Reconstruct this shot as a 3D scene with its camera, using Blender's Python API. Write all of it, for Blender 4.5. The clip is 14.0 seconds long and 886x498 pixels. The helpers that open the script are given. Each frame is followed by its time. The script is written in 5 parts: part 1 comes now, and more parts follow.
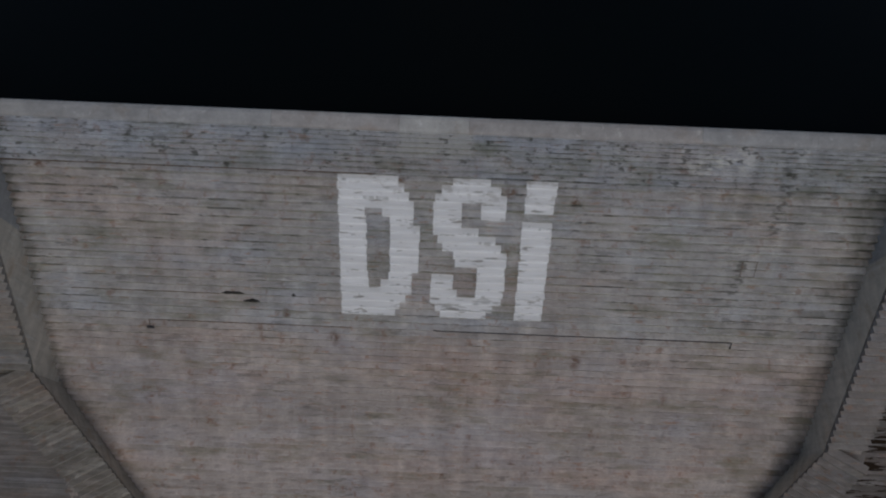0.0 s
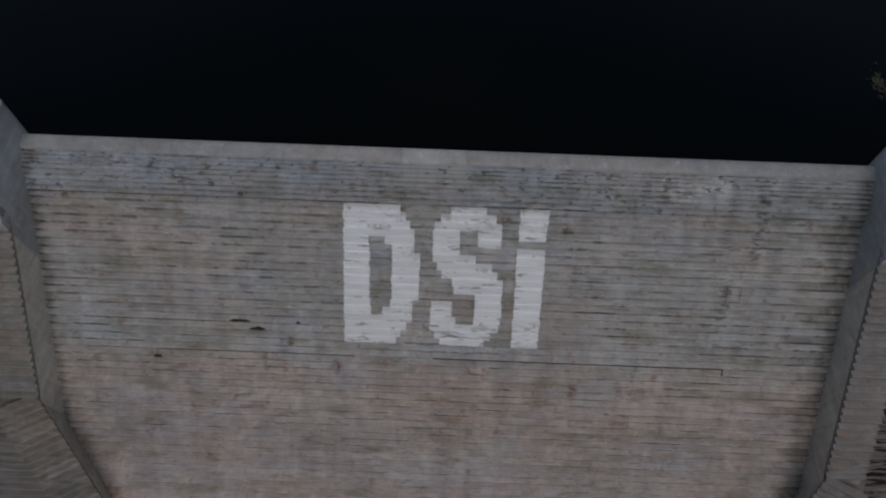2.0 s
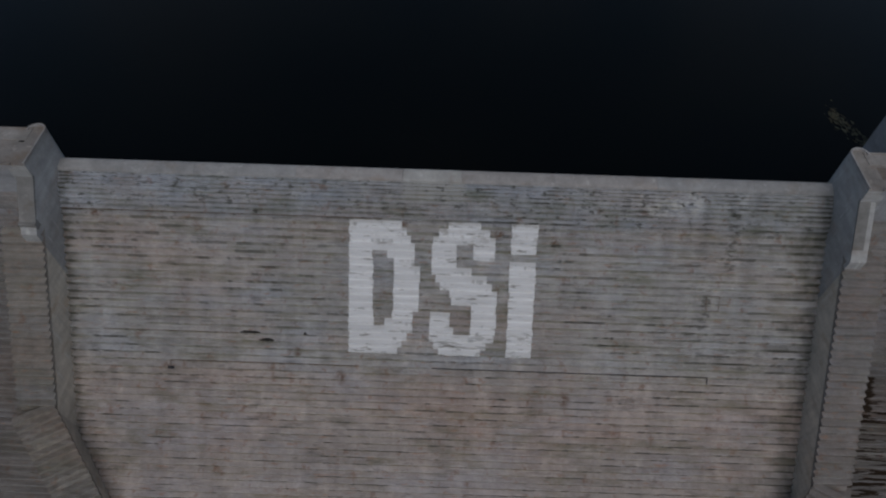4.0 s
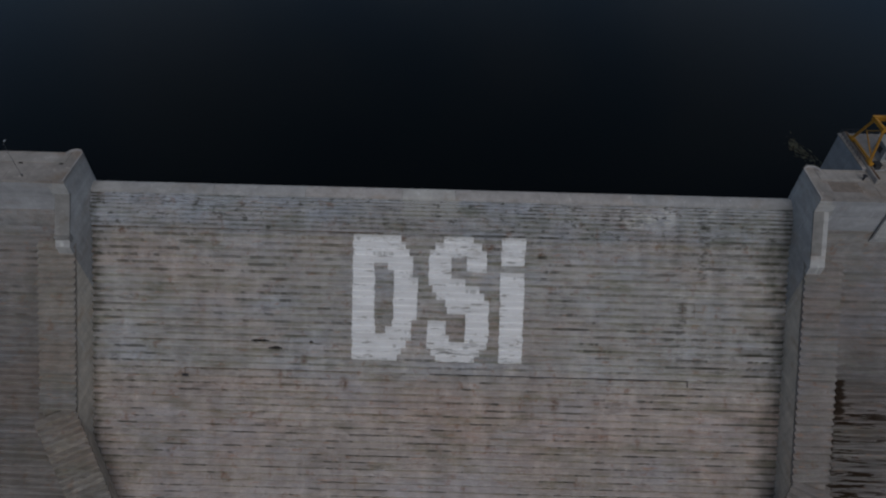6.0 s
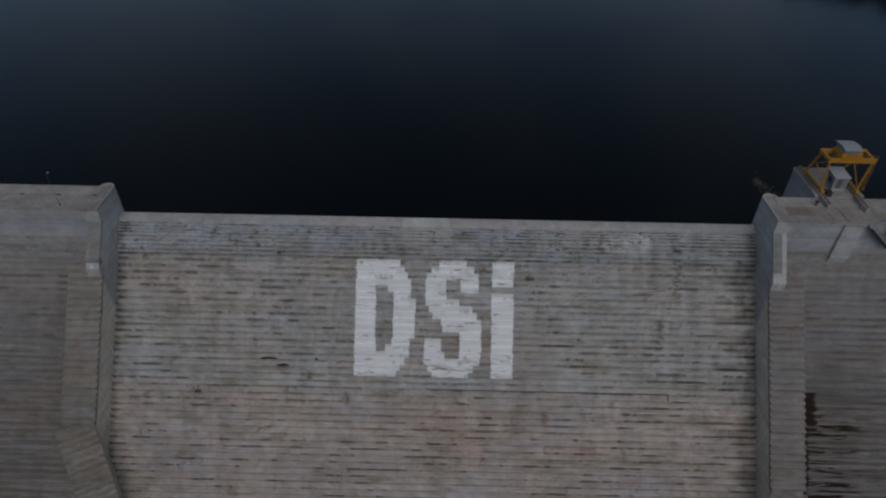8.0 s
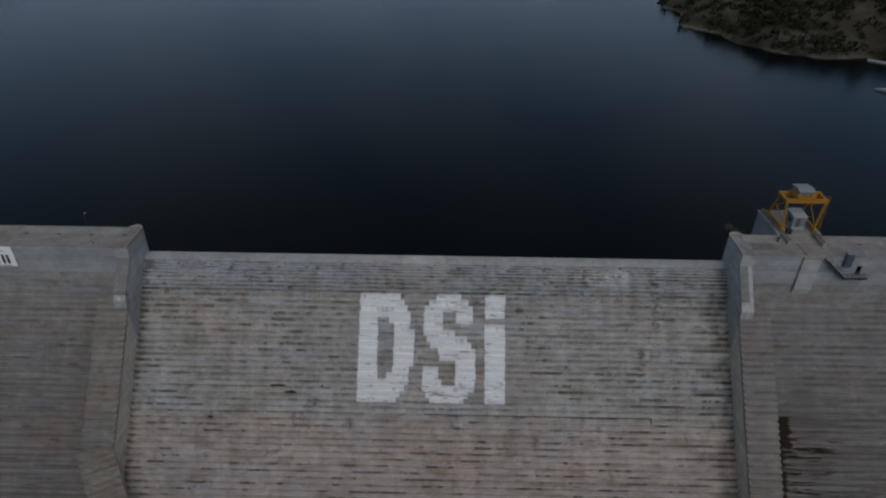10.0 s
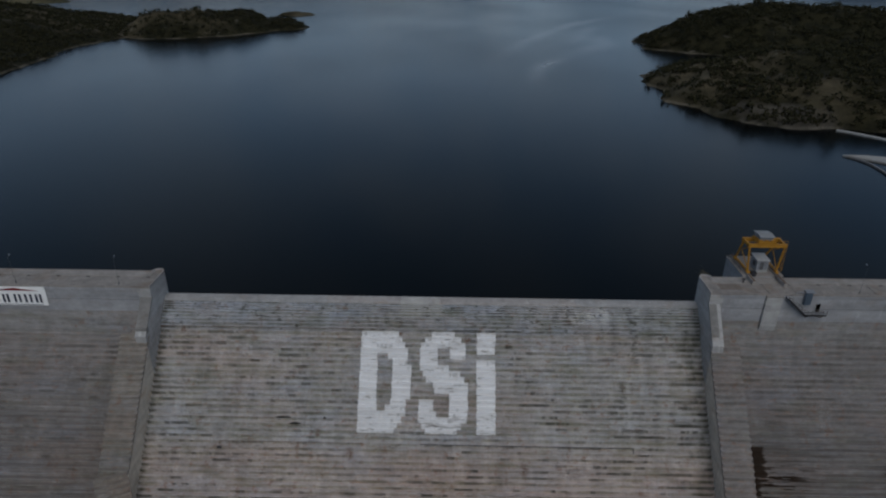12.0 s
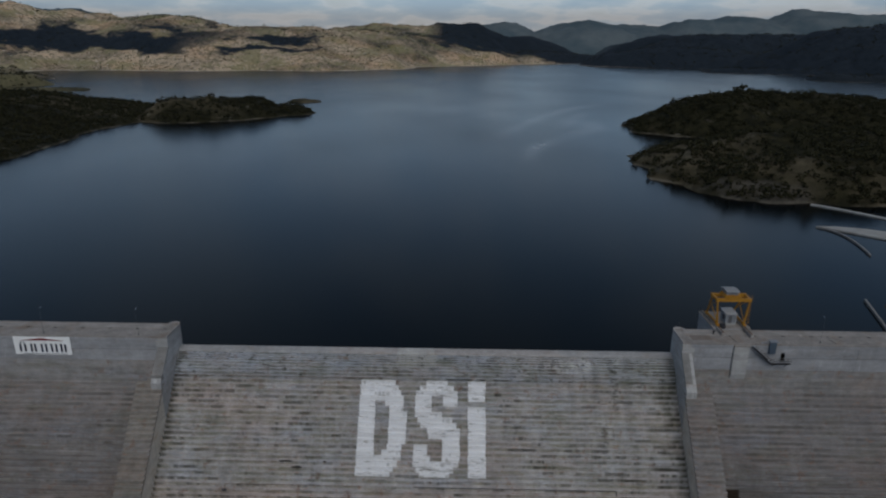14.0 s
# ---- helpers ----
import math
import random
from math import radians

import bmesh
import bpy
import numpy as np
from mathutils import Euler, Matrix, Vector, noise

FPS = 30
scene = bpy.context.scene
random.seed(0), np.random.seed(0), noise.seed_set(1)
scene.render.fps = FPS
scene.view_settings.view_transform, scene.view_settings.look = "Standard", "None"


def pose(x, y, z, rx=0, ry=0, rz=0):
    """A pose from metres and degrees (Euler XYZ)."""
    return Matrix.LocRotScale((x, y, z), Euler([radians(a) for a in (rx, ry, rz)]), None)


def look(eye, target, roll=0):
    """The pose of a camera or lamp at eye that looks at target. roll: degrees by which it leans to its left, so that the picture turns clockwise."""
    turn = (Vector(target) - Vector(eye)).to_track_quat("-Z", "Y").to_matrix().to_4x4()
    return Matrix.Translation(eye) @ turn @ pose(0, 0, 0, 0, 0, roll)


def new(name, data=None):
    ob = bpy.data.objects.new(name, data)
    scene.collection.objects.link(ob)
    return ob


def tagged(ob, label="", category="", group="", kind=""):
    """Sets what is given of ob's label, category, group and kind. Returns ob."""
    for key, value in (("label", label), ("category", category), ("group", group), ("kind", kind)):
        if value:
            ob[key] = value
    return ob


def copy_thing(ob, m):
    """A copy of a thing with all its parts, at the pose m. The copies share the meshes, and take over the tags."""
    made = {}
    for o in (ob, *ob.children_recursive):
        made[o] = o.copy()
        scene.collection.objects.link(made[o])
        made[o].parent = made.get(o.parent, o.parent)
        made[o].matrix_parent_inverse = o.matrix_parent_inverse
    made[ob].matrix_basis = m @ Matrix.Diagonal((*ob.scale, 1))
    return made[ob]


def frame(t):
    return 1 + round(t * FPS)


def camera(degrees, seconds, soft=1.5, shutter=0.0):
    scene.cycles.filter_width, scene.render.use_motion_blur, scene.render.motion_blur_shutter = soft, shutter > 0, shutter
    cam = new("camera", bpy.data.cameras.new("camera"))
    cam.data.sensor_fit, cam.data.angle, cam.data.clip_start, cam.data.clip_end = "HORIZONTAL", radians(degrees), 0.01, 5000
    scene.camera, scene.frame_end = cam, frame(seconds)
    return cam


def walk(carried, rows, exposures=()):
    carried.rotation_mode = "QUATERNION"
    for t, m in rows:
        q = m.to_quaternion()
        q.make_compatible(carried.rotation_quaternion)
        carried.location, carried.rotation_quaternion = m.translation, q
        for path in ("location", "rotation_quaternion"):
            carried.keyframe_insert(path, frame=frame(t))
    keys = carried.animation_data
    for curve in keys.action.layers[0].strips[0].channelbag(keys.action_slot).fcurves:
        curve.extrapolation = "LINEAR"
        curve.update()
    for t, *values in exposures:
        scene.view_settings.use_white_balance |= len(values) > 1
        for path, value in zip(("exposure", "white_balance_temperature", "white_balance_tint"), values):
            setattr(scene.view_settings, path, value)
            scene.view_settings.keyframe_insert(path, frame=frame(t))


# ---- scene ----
cam = camera(70.1, 14.0, soft=2.12)
PATH = [
    (0, (0.493, 0.439, 81.209), (0.495, 1.213, 79.365), 2.5),
    (0.5, (0.517, -2.089, 81.251), (0.518, -1.245, 79.438), 2.4),
    (1, (0.545, -4.726, 81.32), (0.546, -3.815, 79.54), 2.4),
    (1.5, (0.6, -7.537, 81.393), (0.599, -6.566, 79.645), 2.2),
    (2, (0.652, -10.581, 81.479), (0.65, -9.553, 79.764), 2.1),
    (2.5, (0.71, -13.801, 81.57), (0.707, -12.717, 79.889), 2.0),
    (3, (0.827, -17.177, 81.69), (0.823, -16.04, 80.045), 1.9),
    (5.5, (2.056, -34.487, 82.858), (2.042, -33.128, 81.391), 1.2),
    (6, (2.352, -38.098, 82.967), (2.337, -36.699, 81.538), 1.1),
    (6.5, (2.675, -41.72, 83.021), (2.658, -40.278, 81.635), 1.0),
    (7, (3.015, -45.455, 83.101), (2.996, -43.973, 81.758), 0.8),
    (7.5, (3.312, -49.099, 83.137), (3.291, -47.579, 81.836), 0.8),
    (8, (3.624, -52.84, 83.229), (3.603, -51.283, 81.974), 0.7),
    (10.5, (5.28, -70.944, 84.073), (5.25, -69.223, 83.054), 0.4),
    (11, (5.761, -74.769, 84.106), (5.729, -73.02, 83.137), 0.4),
    (11.5, (6.285, -78.558, 84.076), (6.249, -76.781, 83.159), 0.3),
    (12, (6.765, -82.486, 84.033), (6.728, -80.681, 83.173), 0.3),
    (12.5, (7.262, -86.362, 83.966), (7.223, -84.531, 83.162), 0.3),
    (13, (7.808, -90.316, 83.916), (7.768, -88.459, 83.173), 0.3),
    (13.5, (8.345, -94.195, 83.859), (8.303, -92.317, 83.175), 0.3),
    (14, (8.938, -98.21, 83.85), (8.895, -96.31, 83.227), 0.3),
]
walk(cam, [(t, look(eye, target, roll)) for t, eye, target, roll in PATH], [(0, -0.12, 6480, 11), (4, -0.12, 6460, 11), (8, -0.1, 6380, 10), (11, -0.04, 6340, 9), (14, 0.0, 6330, 9)])


# ---- light and sky ----
SUN_EL, SUN_AZ = 42.0, 168.0      # degrees; azimuth clockwise from +y
world = bpy.data.worlds.new("sky")
scene.world = world
world.use_nodes = True
wn, wl = world.node_tree.nodes, world.node_tree.links
wn.clear()
w_out, w_bg = wn.new("ShaderNodeOutputWorld"), wn.new("ShaderNodeBackground")
sky = wn.new("ShaderNodeTexSky")
sky.sky_type, sky.sun_disc = "NISHITA", False
sky.sun_elevation, sky.sun_rotation = radians(SUN_EL), radians(SUN_AZ)
sky.air_density, sky.dust_density = 1.0, 0.4
tc, sep = wn.new("ShaderNodeTexCoord"), wn.new("ShaderNodeSeparateXYZ")
wl.new(tc.outputs["Generated"], sep.inputs[0])
up = wn.new("ShaderNodeMath")
up.operation, up.inputs[1].default_value = "ADD", 0.22
wl.new(sep.outputs["Z"], up.inputs[0])
flat = []
for axis in "XY":
    div = wn.new("ShaderNodeMath")
    div.operation = "DIVIDE"
    wl.new(sep.outputs[axis], div.inputs[0])
    wl.new(up.outputs[0], div.inputs[1])
    flat.append(div)
comb = wn.new("ShaderNodeCombineXYZ")
wl.new(flat[0].outputs[0], comb.inputs[0])
wl.new(flat[1].outputs[0], comb.inputs[1])
cloud = wn.new("ShaderNodeTexNoise")
cloud.inputs["Scale"].default_value, cloud.inputs["Detail"].default_value, cloud.inputs["Roughness"].default_value = 2.3, 8, 0.55
wl.new(comb.outputs[0], cloud.inputs["Vector"])
cramp = wn.new("ShaderNodeValToRGB")
for el, (p, c) in zip([cramp.color_ramp.elements[0], cramp.color_ramp.elements[1], cramp.color_ramp.elements.new(0.5), cramp.color_ramp.elements.new(0.6)],
                      [(0.38, (1.25, 1.6, 2.2, 1)), (0.66, (4.6, 4.0, 3.8, 1)), (0.49, (1.7, 1.95, 2.4, 1)), (0.56, (2.4, 2.4, 2.65, 1))]):
    el.position, el.color = p, c
wl.new(cloud.outputs["Fac"], cramp.inputs[0])
cmix = wn.new("ShaderNodeMix")
cmix.data_type = "RGBA"
cmix.inputs["Factor"].default_value = 0.86
wl.new(sky.outputs[0], cmix.inputs["A"])
wl.new(cramp.outputs[0], cmix.inputs["B"])
# cloud tint by height: unseen low sky brightened for lake reflections, dimmer towards the zenith
vault = wn.new("ShaderNodeValToRGB")
while len(vault.color_ramp.elements) < 6:
    vault.color_ramp.elements.new(0.5)
for el, (p, c) in zip(vault.color_ramp.elements, [(0.0, (0.74, 0.72, 0.74, 1)), (0.035, (0.74, 0.73, 0.75, 1)), (0.09, (1.3, 1.46, 1.55, 1)), (0.30, (0.82, 1.05, 1.22, 1)), (0.48, (0.58, 0.69, 0.78, 1)), (1.0, (0.62, 0.58, 0.53, 1))]):
    el.position, el.color = p, c
wl.new(sep.outputs["Z"], vault.inputs[0])
shade = wn.new("ShaderNodeMix")
shade.data_type, shade.blend_type = "RGBA", "MULTIPLY"
shade.inputs["Factor"].default_value = 1.0
wl.new(cmix.outputs["Result"], shade.inputs["A"])
wl.new(vault.outputs[0], shade.inputs["B"])
wl.new(shade.outputs["Result"], w_bg.inputs["Color"])
w_bg.inputs["Strength"].default_value = 0.145
wl.new(w_bg.outputs[0], w_out.inputs["Surface"])

sun = new("sun", bpy.data.lights.new("sun", "SUN"))
sun.data.energy, sun.data.angle, sun.data.color = 1.2, radians(50), (1.0, 0.95, 0.88)
a_, e_ = radians(SUN_AZ), radians(SUN_EL)
sun.matrix_world = look((math.sin(a_) * math.cos(e_), math.cos(a_) * math.cos(e_), math.sin(e_)), (0, 0, 0))


# ---- materials ----
class Nodes:
    """A small builder for node materials on world-sized object coordinates."""

    def __init__(self, name):
        self.mat = bpy.data.materials.new(name)
        self.mat.use_nodes = True
        self.n, self.l = self.mat.node_tree.nodes, self.mat.node_tree.links
        self.bsdf = self.n["Principled BSDF"]
        self.geo = self.n.new("ShaderNodeNewGeometry")

    def pos(self, sx=1.0, sy=1.0, sz=1.0, shift=(0, 0, 0)):
        m = self.n.new("ShaderNodeMapping")
        m.inputs["Scale"].default_value = (sx, sy, sz)
        m.inputs["Location"].default_value = shift
        self.l.new(self.geo.outputs["Position"], m.inputs["Vector"])
        return m.outputs[0]

    def noise(self, vec, scale, detail=4, rough=0.55):
        t = self.n.new("ShaderNodeTexNoise")
        t.inputs["Scale"].default_value, t.inputs["Detail"].default_value, t.inputs["Roughness"].default_value = scale, detail, rough
        self.l.new(vec, t.inputs["Vector"])
        return t.outputs["Fac"]

    def ramp(self, fac, stops):
        r = self.n.new("ShaderNodeValToRGB")
        els = r.color_ramp.elements
        while len(els) < len(stops):
            els.new(0.5)
        for el, (p, c) in zip(els, stops):
            el.position = p
            el.color = (c, c, c, 1) if isinstance(c, (int, float)) else (*c, 1)
        self.l.new(fac, r.inputs[0])
        return r.outputs[0]

    def mix(self, fac, a, b, blend="MIX"):
        m = self.n.new("ShaderNodeMix")
        m.data_type, m.blend_type = "RGBA", blend
        for sock, v in ((m.inputs["Factor"], fac), (m.inputs["A"], a), (m.inputs["B"], b)):
            if isinstance(v, (int, float)):
                sock.default_value = v if sock.name == "Factor" else (v, v, v, 1)
            elif isinstance(v, tuple):
                sock.default_value = (*v, 1)
            else:
                self.l.new(v, sock)
        return m.outputs["Result"]

    def math(self, op, a, b=0.0):
        m = self.n.new("ShaderNodeMath")
        m.operation = op
        for sock, v in zip(m.inputs, (a, b)):
            if isinstance(v, (int, float)):
                sock.default_value = v
            else:
                self.l.new(v, sock)
        return m.outputs[0]

    def axis(self, which):
        s = self.n.new("ShaderNodeSeparateXYZ")
        self.l.new(self.geo.outputs["Position"], s.inputs[0])
        return s.outputs[which]

    def band(self, value, lo, hi, soft):
        """1 between lo and hi, falling to 0 within soft."""
        up_ = self.n.new("ShaderNodeMapRange")
        up_.interpolation_type = "SMOOTHSTEP"
        up_.inputs[1].default_value, up_.inputs[2].default_value = lo - soft, lo + soft
        self.l.new(value, up_.inputs[0])
        dn = self.n.new("ShaderNodeMapRange")
        dn.interpolation_type = "SMOOTHSTEP"
        dn.inputs[1].default_value, dn.inputs[2].default_value = hi - soft, hi + soft
        dn.inputs[3].default_value, dn.inputs[4].default_value = 1.0, 0.0
        self.l.new(value, dn.inputs[0])
        return self.math("MULTIPLY", up_.outputs[0], dn.outputs[0])

    def spot(self, place, radius, stretch=1.0):
        """1 at a place, fading to 0 at its radius; stretch: how much taller than wide."""
        d = self.n.new("ShaderNodeVectorMath")
        d.operation = "DISTANCE"
        self.l.new(self.pos(1.0, 1.0, 1.0 / stretch), d.inputs[0])
        d.inputs[1].default_value = (place[0], place[1], place[2] / stretch)
        r = self.n.new("ShaderNodeMapRange")
        r.inputs[1].default_value, r.inputs[2].default_value = radius, radius * 0.35
        self.l.new(d.outputs["Value"], r.inputs[0])
        return r.outputs[0]

    def per_step(self, sx, shift, detail=4, rough=0.6, lift=0.0):
        """Noise that runs along each step of the dam on its own: sx is its rate along x, lift the steps' height over the spillway's."""
        k = self.math("FLOOR", self.math("DIVIDE", self.math("SUBTRACT", 1.25 + lift, self.axis("Z")), 0.983))
        c = self.n.new("ShaderNodeCombineXYZ")
        self.l.new(self.math("MULTIPLY", self.axis("X"), sx), c.inputs[0])
        self.l.new(self.math("MULTIPLY", k, 3.37), c.inputs[1])
        c.inputs[2].default_value = shift
        return self.noise(c.outputs[0], 1.0, detail, rough)

    def treads(self):
        """1 on faces that look up, 0 on upright ones."""
        up_ = self.n.new("ShaderNodeSeparateXYZ")
        self.l.new(self.geo.outputs["True Normal"], up_.inputs[0])
        return self.ramp(up_.outputs["Z"], [(0.5, 0.0), (0.85, 1.0)])

    def rand(self):
        return self.n.new("ShaderNodeObjectInfo").outputs["Random"]

    def done(self, color, rough=0.9, bump=None, strength=0.4, dist=0.03, metal=0.0, spec=0.3):
        if isinstance(color, tuple):
            self.bsdf.inputs["Base Color"].default_value = (*color, 1)
        else:
            self.l.new(color, self.bsdf.inputs["Base Color"])
        if isinstance(rough, (int, float)):
            self.bsdf.inputs["Roughness"].default_value = rough
        else:
            self.l.new(rough, self.bsdf.inputs["Roughness"])
        self.bsdf.inputs["Metallic"].default_value = metal
        self.bsdf.inputs["Specular IOR Level"].default_value = spec
        if bump is not None:
            b = self.n.new("ShaderNodeBump")
            b.inputs["Strength"].default_value, b.inputs["Distance"].default_value = strength, dist
            self.l.new(bump, b.inputs["Height"])
            self.l.new(b.outputs[0], self.bsdf.inputs["Normal"])
        return self.mat


# rust marks on the spillway: place, radius, height for width
RUST_SPOTS = [((-6.0, 44.2, 1.2), 1.0, 1.4), ((10.2, 43.8, 0.4), 1.1, 1.6), ((19.6, 43.0, -0.4), 0.9, 1.9), ((23.0, 24.2, -21.0), 1.3, 2.2),
              ((-16.5, 26.0, -19.2), 1.4, 1.4), ((-24.0, 29.0, -15.8), 0.9, 1.8), ((-58.0, 44.6, 1.2), 1.0, 1.2)]


def rolled_concrete(name, tint, moss=1.0, seep=False, marks=False, grime=0.0, below=-4.0, lift=0.0):
    """Roller-compacted concrete: pale beige and grey lifts, rust streaks, dark damp lines."""
    m = Nodes(name)
    big = m.noise(m.pos(0.05, 0.08, 0.08), 1.0, 4)
    base = m.mix(m.ramp(big, [(0.35, 0.0), (0.65, 1.0)]), tuple(c * 0.86 for c in tint), tint)
    warm = m.noise(m.pos(0.035, 0.11, 0.11, (7, 3, 1)), 1.0, 5)
    base = m.mix(m.math("MULTIPLY", m.ramp(warm, [(0.46, 0.0), (0.66, 1.0)]), 0.4), base, (tint[0] * 1.1, tint[1] * 0.89, tint[2] * 0.80))
    pale = m.noise(m.pos(0.30, 0.12, 0.12, (2, 9, 4)), 1.0, 4)
    base = m.mix(m.math("MULTIPLY", m.ramp(pale, [(0.55, 0.0), (0.72, 1.0)]), 0.5), base, tuple(c * 1.25 for c in tint))
    cool = m.noise(m.pos(0.06, 0.13, 0.13, (21, 4, 2)), 1.0, 5, 0.6)
    base = m.mix(m.math("MULTIPLY", m.ramp(cool, [(0.50, 0.0), (0.66, 1.0)]), 0.6), base, (tint[0] * 0.93, tint[1] * 1.0, tint[2] * 1.12))
    blot = m.noise(m.pos(0.5, 0.7, 0.7, (1, 6, 3)), 1.0, 5, 0.65)
    base = m.mix(1.0, base, m.ramp(blot, [(0.3, 0.82), (0.7, 1.14)]), "MULTIPLY")
    course = m.noise(m.pos(0.12, 1.4, 1.4), 1.0, 3)
    base = m.mix(1.0, base, m.ramp(course, [(0.3, 0.90), (0.7, 1.07)]), "MULTIPLY")
    base = m.mix(1.0, base, m.ramp(m.rand(), [(0.0, 0.93), (1.0, 1.05)]), "MULTIPLY")
    algae = m.noise(m.pos(0.10, 0.3, 0.3, (13, 3, 5)), 1.0, 6, 0.65)
    base = m.mix(m.math("MULTIPLY", m.ramp(algae, [(0.52, 0.0), (0.68, 1.0)]), 0.55 if marks else 0.28), base, (0.165, 0.165, 0.10))
    rust = m.noise(m.pos(0.55, 0.4, 0.4, (31, 5, 8)), 1.0, 6, 0.65)
    base = m.mix(m.math("MULTIPLY", m.ramp(rust, [(0.58, 0.0), (0.68, 1.0)]), 0.55), base, (0.22, 0.12, 0.075))
    ooze = m.noise(m.pos(0.32, 1.5, 1.5, (17, 6, 3)), 1.0, 6, 0.65)
    base = m.mix(m.ramp(ooze, [(0.60, 0.0), (0.66, 0.55)]), base, (0.34, 0.205, 0.135))
    damp = m.noise(m.pos(0.27, 1.05, 1.05, (3, 17, 2)), 1.0, 6, 0.64)
    patch = m.noise(m.pos(0.05, 0.09, 0.09, (11, 2, 6)), 1.0, 4)
    dark = m.math("MULTIPLY", m.ramp(damp, [(0.57, 0.0), (0.605, 1.0)]), m.ramp(patch, [(0.40, 0.12), (0.56, 1.0)]))
    base = m.mix(m.math("MULTIPLY", dark, 0.34 * moss), base, (0.05, 0.05, 0.042))
    if marks:
        lower = m.band(m.axis("Z"), -90.0, -18.6, 2.5)
        base = m.mix(m.math("MULTIPLY", lower, 0.75), base, m.mix(1.0, base, (1.10, 0.985, 0.935), "MULTIPLY"))
        upper = m.band(m.axis("Z"), 1.2, 20.0, 0.3)
        base = m.mix(m.math("MULTIPLY", upper, 0.95), base, m.mix(1.0, base, (0.86, 0.91, 0.97), "MULTIPLY"))
        mend = m.math("MULTIPLY", m.band(m.axis("X"), -6.2, 4.2, 0.5), m.band(m.axis("Z"), 4.3, 9.0, 0.5))
        base = m.mix(m.math("MULTIPLY", mend, 0.75), base, (0.40, 0.395, 0.39))
        lime = m.math("MULTIPLY", m.band(m.axis("X"), 33.5, 43.5, 3.0), m.band(m.axis("Z"), 3.6, 6.4, 0.8))
        fleck = m.noise(m.pos(0.35, 0.6, 0.6, (3, 2, 9)), 1.0, 5, 0.65)
        base = m.mix(m.math("MULTIPLY", lime, m.ramp(fleck, [(0.45, 0.0), (0.58, 0.75)])), base, (0.62, 0.61, 0.59))
        # slime runs out of the corners along each step, farther on some than on others; a dark band always follows the
        # walls
        reach = m.ramp(m.per_step(0.02, 5.5, 3), [(0.34, 0.2), (0.66, 1.0)])
        east_x = m.math("ADD", m.axis("X"), m.math("MULTIPLY", reach, 9.0))
        west_x = m.math("SUBTRACT", m.axis("X"), m.math("MULTIPLY", reach, 2.6))
        edge = m.math("MAXIMUM", m.band(east_x, 66.0, 90.0, 1.6), m.band(west_x, -90.0, -63.9, 0.8))
        edge = m.math("MULTIPLY", edge, m.ramp(m.treads(), [(0.0, 1.0), (1.0, 0.5)]))
        slime = m.per_step(0.5, 8.5, 4)
        base = m.mix(m.math("MULTIPLY", edge, m.ramp(slime, [(0.36, 0.25), (0.56, 0.85)])), base, (0.055, 0.056, 0.042))
        wash = m.noise(m.pos(0.42, 0.04, 0.04, (3, 3, 8)), 1.0, 4, 0.6)
        base = m.mix(1.0, base, m.mix(m.ramp(wash, [(0.40, 0.0), (0.62, 1.0)]), (0.955, 0.95, 0.945), (1.05, 1.04, 1.03)), "MULTIPLY")
        drip = m.math("MULTIPLY", m.band(m.axis("X"), 48.3, 50.3, 0.4), m.band(m.axis("Z"), -4.5, 4.5, 1.0))
        drip = m.math("MAXIMUM", drip, m.math("MULTIPLY", m.band(m.axis("X"), 45.2, 47.0, 0.4), m.band(m.axis("Z"), -13.0, -6.5, 1.0)))
        blobs = m.noise(m.pos(0.5, 1.5, 1.5, (5, 5, 2)), 1.0, 4, 0.6)
        base = m.mix(m.math("MULTIPLY", drip, m.ramp(blobs, [(0.50, 0.0), (0.58, 0.6)])), base, (0.06, 0.058, 0.048))
        ragged = m.ramp(m.noise(m.pos(1.1, 1.1, 1.1, (2, 6, 8)), 1.0, 4, 0.65), [(0.36, 0.0), (0.54, 1.0)])
        for place, rad, tall in RUST_SPOTS:
            base = m.mix(m.math("MULTIPLY", m.math("MULTIPLY", m.spot(place, rad, tall), ragged), 0.85), base, (0.13, 0.065, 0.035))
        spots = m.noise(m.pos(0.7, 1.0, 1.0, (8, 2, 5)), 1.0, 4, 0.6)
        base = m.mix(m.math("MULTIPLY", upper, m.ramp(spots, [(0.58, 0.0), (0.66, 0.75)])), base, (0.06, 0.06, 0.05))
    nz = m.n.new("ShaderNodeSeparateXYZ")
    m.l.new(m.geo.outputs["True Normal"], nz.inputs[0])
    streak = m.noise(m.pos(0.28, 0.025, 0.025, (1, 1, 4)), 1.0, 5, 0.6)
    base = m.mix(1.0, base, m.ramp(streak, [(0.32, 0.90), (0.68, 1.08)]), "MULTIPLY")
    upright = m.ramp(nz.outputs["Z"], [(0.25, 1.0), (0.6, 0.0)])
    run = m.noise(m.pos(0.13, 1.2, 1.2, (6, 8, 2)), 1.0, 5, 0.62)
    if grime:
        # mud and moss that lie on the treads of the dry flanks
        lying = m.ramp(nz.outputs["Z"], [(0.6, 0.0), (0.85, 1.0)])
        mud = m.noise(m.pos(0.07, 1.1, 1.1, (4, 5, 9)), 1.0, 5, 0.6)
        lying = m.math("MULTIPLY", m.math("MULTIPLY", lying, m.ramp(mud, [(0.36, 0.25), (0.56, 1.0)])), m.band(m.axis("Z"), -120.0, below, 6.0))
        base = m.mix(m.math("MULTIPLY", lying, grime), base, (0.062, 0.052, 0.044))
